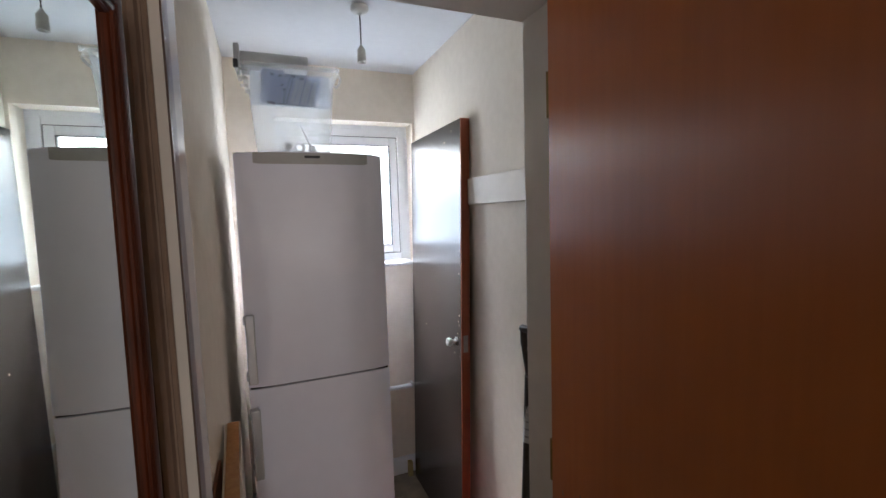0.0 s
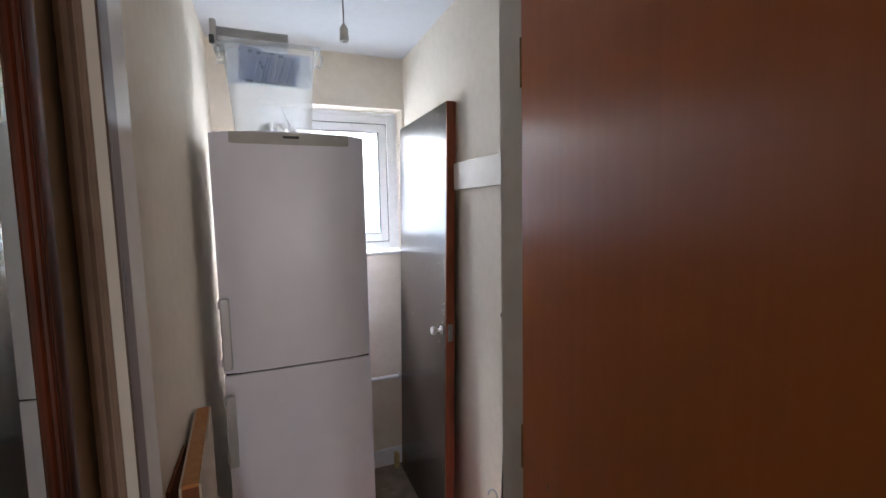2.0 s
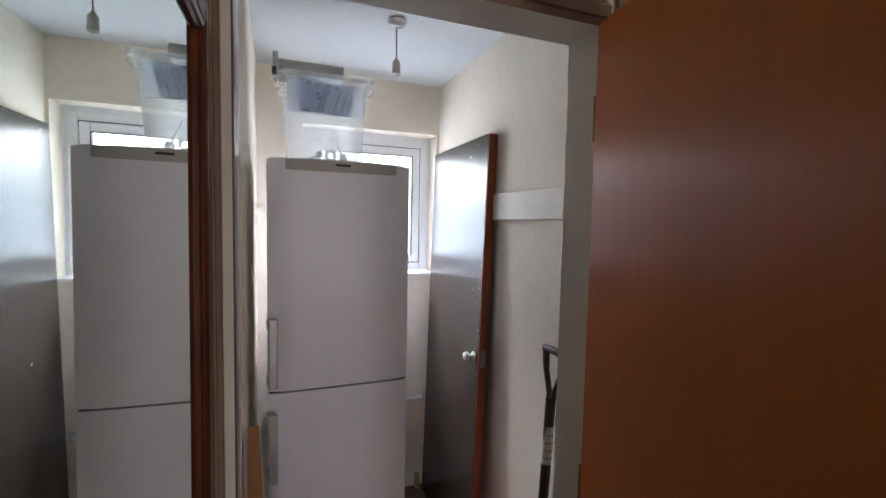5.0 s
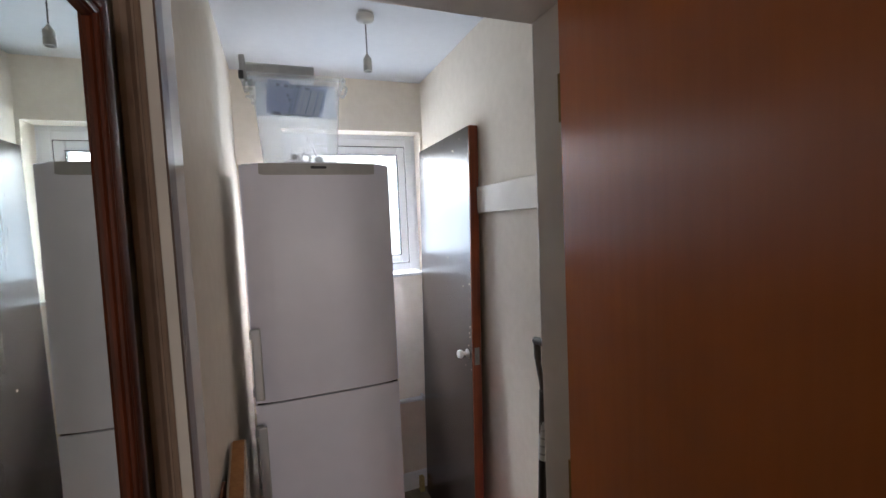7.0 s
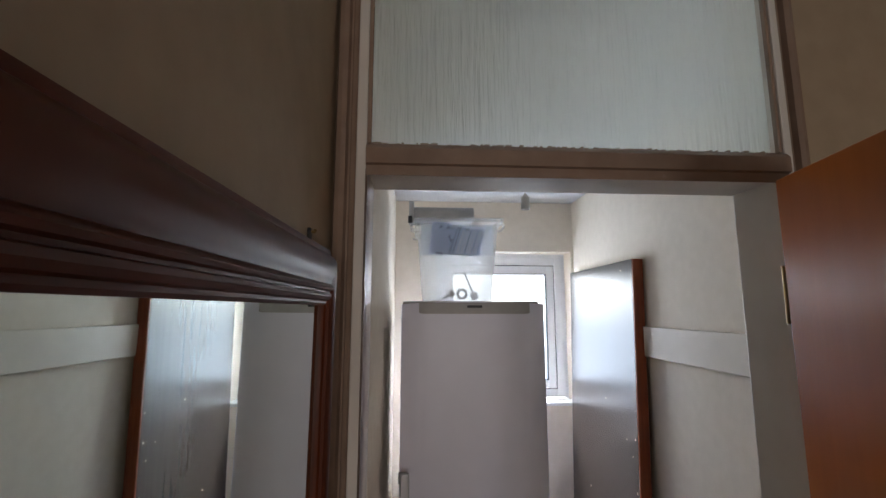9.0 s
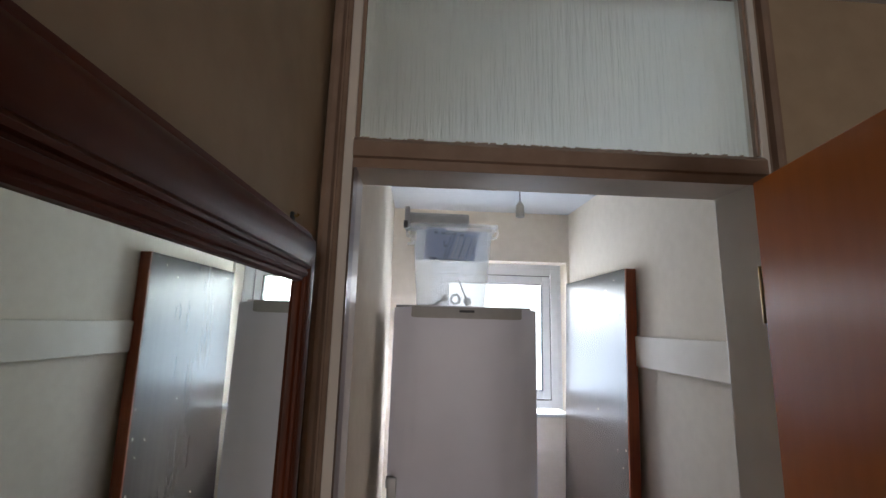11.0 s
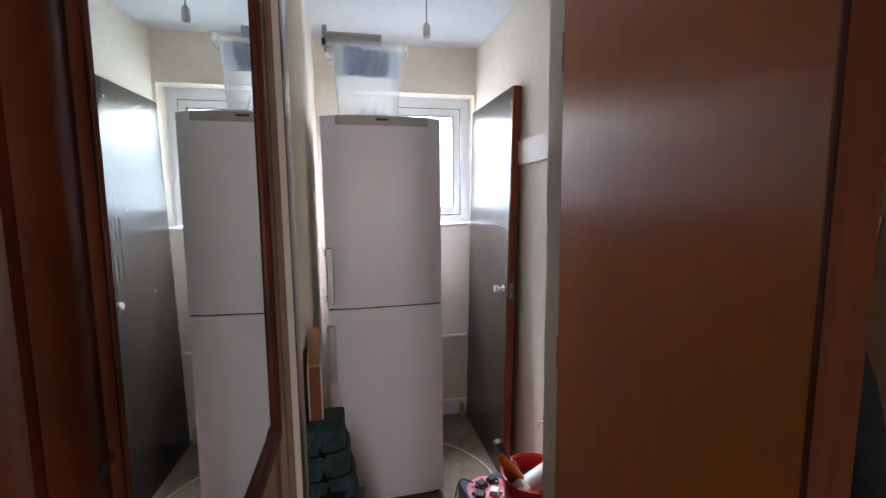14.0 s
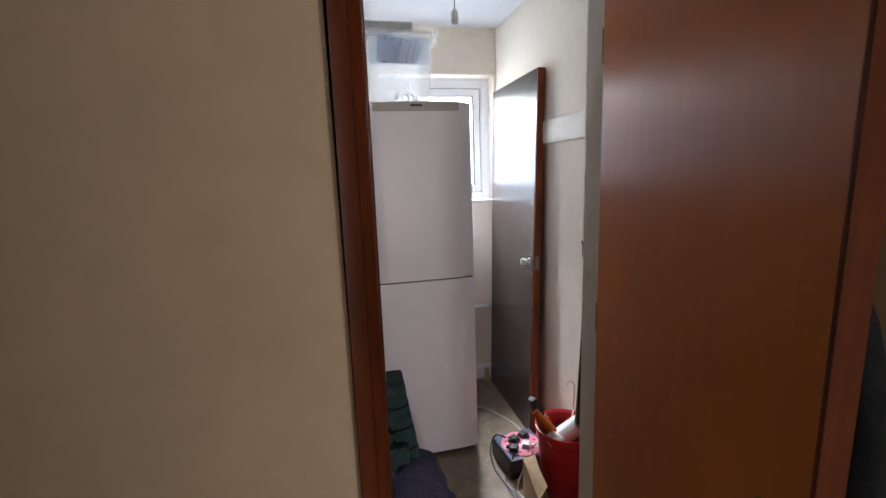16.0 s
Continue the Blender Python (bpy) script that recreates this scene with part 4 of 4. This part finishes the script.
bmesh.ops.transform(bm, matrix=pose(-0.019, 0, 0.187, 0, 50, 0), verts=bm.verts)
part("flap", rough_up(bm, 0.003, 12), CARD, carton)
part("far_side", boxed(0.0215, 0.0255, -0.13, 0.13, 0.0, 0.17, 0.001, 1), CARD, carton)

# ---- red bucket with tools ----
BX, BY = 0.784, 1.175
bucket = thing("red_bucket", pose(BX, BY, 0), "red plastic bucket full of tools beside the doorway", "bucket")
bm = lathe(bmesh.new(), ((0, 0.0), (0.094, 0.0), (0.100, 0.012), (0.121, 0.345), (0.130, 0.347), (0.131, 0.358), (0.125, 0.360), (0.117, 0.352), (0.096, 0.014), (0, 0.008)), n=36)
part("bucket_body", bm, RED, bucket)
bm = lathe(bmesh.new(), ((0.1185, 0.300), (0.1235, 0.302), (0.1242, 0.312), (0.1195, 0.314)), n=36)
part("rim_band", bm, RED, bucket)
for s in (-1, 1):
    part("handle_lug", boxed(-0.016, 0.016, s * 0.129 - 0.006, s * 0.129 + 0.006, 0.315, 0.345, 0.004), RED, bucket)

saw = thing("orange_hand_tool", pose(BX - 0.032, BY + 0.030, 0.250, -8, -24, 18), "orange and black hand tool standing in the bucket", "hand tool")
part("grip", boxed(-0.015, 0.015, -0.019, 0.019, 0.16, 0.262, 0.006), BLACKPLASTIC, saw, "black grip")
bm = tube(bmesh.new(), ((0.0, -0.034, 0.0), (0.006, -0.042, 0.07), (-0.008, -0.046, 0.14), (-0.022, -0.040, 0.195), (-0.026, -0.028, 0.225)), 0.016, 10, 6)
part("guard", bm, ORANGE, saw, "orange plastic guard")
part("body", boxed(-0.022, 0.024, -0.028, 0.022, -0.10, 0.158, 0.008), ORANGE, saw, "orange plastic body")
part("collar", boxed(-0.017, 0.019, -0.022, 0.021, 0.152, 0.168, 0.003), STEEL, saw)
roll2 = thing("white_tube_roll", pose(BX + 0.020, BY - 0.010, 0.335, 0, 72, 12), "rolled white sheet lying across the bucket", "paper roll")
part("roll_body", lathe(bmesh.new(), ((0.030, -0.13), (0.038, -0.13), (0.040, 0.0), (0.039, 0.10), (0.030, 0.10), (0.030, -0.13)), n=24), WHITEPLASTIC, roll2)
part("roll_seam", tube(bmesh.new(), ((0.040, 0.004, -0.10), (0.0405, 0.006, 0.0), (0.0395, 0.003, 0.09)), 0.0022, 6, 4), GREYTRIM, roll2)
bag = thing("dark_rag", pose(BX + 0.01, BY, 0.27), "dark crumpled rag stuffed in the bucket", "rag")
bm = bmesh.new()
bmesh.ops.create_icosphere(bm, subdivisions=4, radius=1)
for v in bm.verts:
    v.co = Vector((v.co.x * 0.108, v.co.y * 0.108, v.co.z * 0.045))
rough_up(bm, 0.020, 16, 2)
part("rag_cloth", bm, PIPING, bag)
pad2 = thing("white_sponge", pose(BX - 0.070, BY - 0.050, 0.325, 20, -20, 30), "pale worn sponge on the bucket edge", "sponge")
bm = boxed(-0.022, 0.022, -0.034, 0.034, -0.045, 0.03, 0.014, 3)
part("sponge_body", rough_up(bm, 0.005, 26), WHITEPLASTIC, pad2)

# ---- spade standing in the bucket against the wall ----
spade = thing("garden_spade", pose(0, 0, 0), "garden spade with dark D-shaped grip leaning on the wall", "spade")
part("grip_bar", tube(bmesh.new(), ((0.862, 1.078, 1.166), (0.862, 1.13, 1.169), (0.862, 1.182, 1.166)), 0.0125, 12, 4), SPADEWOOD, spade, "dark worn grip bar")
for y0 in (1.086, 1.174):
    part("grip_arm", tube(bmesh.new(), ((0.862, y0, 1.164), (0.861, y0 + (1.130 - y0) * 0.12, 1.10), (0.858, y0 + (1.130 - y0) * 0.62, 1.04), (0.855, 1.130, 0.985)), 0.0115, 10, 6, 0.8), SPADEWOOD, spade)
part("shaft", tube(bmesh.new(), ((0.855, 1.130, 1.02), (0.846, 1.135, 0.75), (0.836, 1.145, 0.45), (0.832, 1.150, 0.375)), 0.0165, 14, 6), SPADEWOOD, spade, "dark shaft")
part("paper_label", tube(bmesh.new(), ((0.8532, 1.1305, 0.925), (0.8500, 1.132, 0.862), (0.8470, 1.134, 0.800)), 0.0172, 14, 3), WHITEPLASTIC, spade, "white paper label round the shaft")
for lz in (0.90, 0.875, 0.85, 0.825):
    part("label_line", tube(bmesh.new(), ((0.8520 - (0.90 - lz) * 0.048, 1.131, lz), (0.8520 - (0.90 - lz) * 0.048, 1.131, lz - 0.006)), 0.01745, 14, 1), GREYTRIM, spade, "grey illegible print line")
part("socket", tube(bmesh.new(), ((0.832, 1.150, 0.376), (0.826, 1.155, 0.24)), 0.019, 12, 4), STEEL, spade)
bm = boxed(0.8195, 0.8225, 1.105, 1.205, 0.012, 0.25, 0.001)
part("blade", bm, STEEL, spade, "dull steel blade")

hanger = thing("wire_hanger", pose(0, 0, 0), "white wire coat hanger poking out of the bucket", "coat hanger")
part("hook", tube(bmesh.new(), ((0.872, 1.262, 0.37), (0.874, 1.264, 0.455), (0.880, 1.270, 0.480), (0.872, 1.286, 0.496), (0.862, 1.298, 0.486), (0.860, 1.302, 0.470)), 0.0036, 8, 6), WHITEPLASTIC, hanger)
part("shoulder", tube(bmesh.new(), ((0.872, 1.262, 0.37), (0.84, 1.225, 0.33), (0.81, 1.20, 0.28)), 0.0036, 8, 6), WHITEPLASTIC, hanger)

# ---- framed mirror on the hall wall ----
GY0, GY1, GZ0, GZ1 = 0.017, 0.508, 1.016, 1.766
MID = ((GY0 + GY1) / 2, (GZ0 + GZ1) / 2)
mirror = thing("framed_mirror", pose(-0.0526, MID[0], MID[1], 0, 0.28, -1.3), "wall mirror in a moulded dark mahogany frame", "mirror")
HY, HZ = (GY1 - GY0) / 2, (GZ1 - GZ0) / 2
part("mirror_glass", boxed(-0.004, 0.0, -HY - 0.006, HY + 0.006, -HZ - 0.006, HZ + 0.006), MIRROR, mirror, "silvered glass", smooth=False)
PROFILE = ((0.0, -0.001), (0.0, 0.004), (0.002, 0.0065), (0.0045, 0.006), (0.0055, 0.0095), (0.0085, 0.0115), (0.0115, 0.0105), (0.0125, 0.0075), (0.0145, 0.0072), (0.0155, 0.0105), (0.018, 0.0118), (0.0205, 0.0100),
           (0.022, 0.006), (0.027, 0.0062), (0.034, 0.0090), (0.041, 0.0085), (0.049, 0.0055), (0.054, 0.0005), (0.057, -0.0045), (0.059, -0.0045), (0.063, -0.0060), (0.066, -0.012), (0.0675, -0.020), (0.002, -0.020), (0.002, -0.001))


def frame_side(k):
    """One mitred side of the frame: 0 bottom, 1 far, 2 top, 3 near."""
    corners = lambda u: [(-HY - 1.12 * u, -HZ - u), (HY + u, -HZ - u), (HY + u, HZ + u), (-HY - 1.12 * u, HZ + u)]
    b = bmesh.new()
    ends = []
    for c in (k, (k + 1) % 4):
        ends.append([b.verts.new((h * 0.75 if h > 0 else h, *corners(u)[c])) for u, h in PROFILE])
    n = len(PROFILE)
    for i in range(n):
        b.faces.new((ends[0][i], ends[0][(i + 1) % n], ends[1][(i + 1) % n], ends[1][i]))
    b.faces.new(ends[0]), b.faces.new(ends[1][::-1])
    return b


for k, n in enumerate(("bottom_rail", "stile", "top_rail", "stile")):
    part(n, frame_side(k), MAHOGANY, mirror)
bm = lathe(bmesh.new(), ((0, 0), (0.004, 0), (0.0045, 0.0016), (0, 0.002)), (0.0078, -HY - 0.040, -0.12), 10, Matrix.Rotation(radians(90), 4, "Y"))
part("wood_knot", bm, BLACKPLASTIC, mirror, "dark knot in the wood")
hook = thing("picture_hook", pose(0, 0, 0), "small dark metal picture hook above the mirror", "picture hook")
part("hook_plate", boxed(-0.0815, -0.077, 0.584, 0.592, 1.846, 1.860, 0.001), BLACKPLASTIC, hook)
part("hook_pin", tube(bmesh.new(), ((-0.0775, 0.588, 1.856), (-0.074, 0.588, 1.855), (-0.072, 0.588, 1.858)), 0.0018, 6, 3), BRASS, hook)

# ---- dark coat hanging on the hall side of the open door, enlarged to darken the view past it ----
coat = thing("hanging_coat", pose(0.624, 0.699, 0.0, 0, 0, -11.0), "dark brown-black coat on the door's hall side, enlarged to darken the hall beyond", "coat")
bm = bmesh.new()
rows = []
for j in range(31):
    # length and width oversized: the black cloth stands in for hall shade
    z = 0.30 + 1.09 * j / 30
    wide = 0.05 + 0.17 * min((1.40 - z) / 0.28, 1.0) ** 0.7
    row = []
    for i in range(33):
        a = 6.28318 * i / 32
        fold = 1 + 0.16 * math.sin(5 * a + 3 * z) + 0.08 * math.sin(11 * a - 6 * z)
        row.append(bm.verts.new((max(0.100 + 0.052 * math.cos(a) * fold, 0.0425), -DL + 0.19 + wide * 0.82 * math.sin(a), z)))
    rows.append(row)
for r0, r1 in zip(rows, rows[1:]):
    for i in range(32):
        bm.faces.new((r0[i], r0[i + 1], r1[i + 1], r1[i]))
part("coat_body", rough_up(bm, 0.006, 9), PIPING, coat)
part("coat_loop", tube(bmesh.new(), ((0.072, -DL + 0.10, 1.37), (0.076, -DL + 0.06, 1.40), (0.078, -DL + 0.042, 1.395)), 0.003, 6, 4), PIPING, coat)
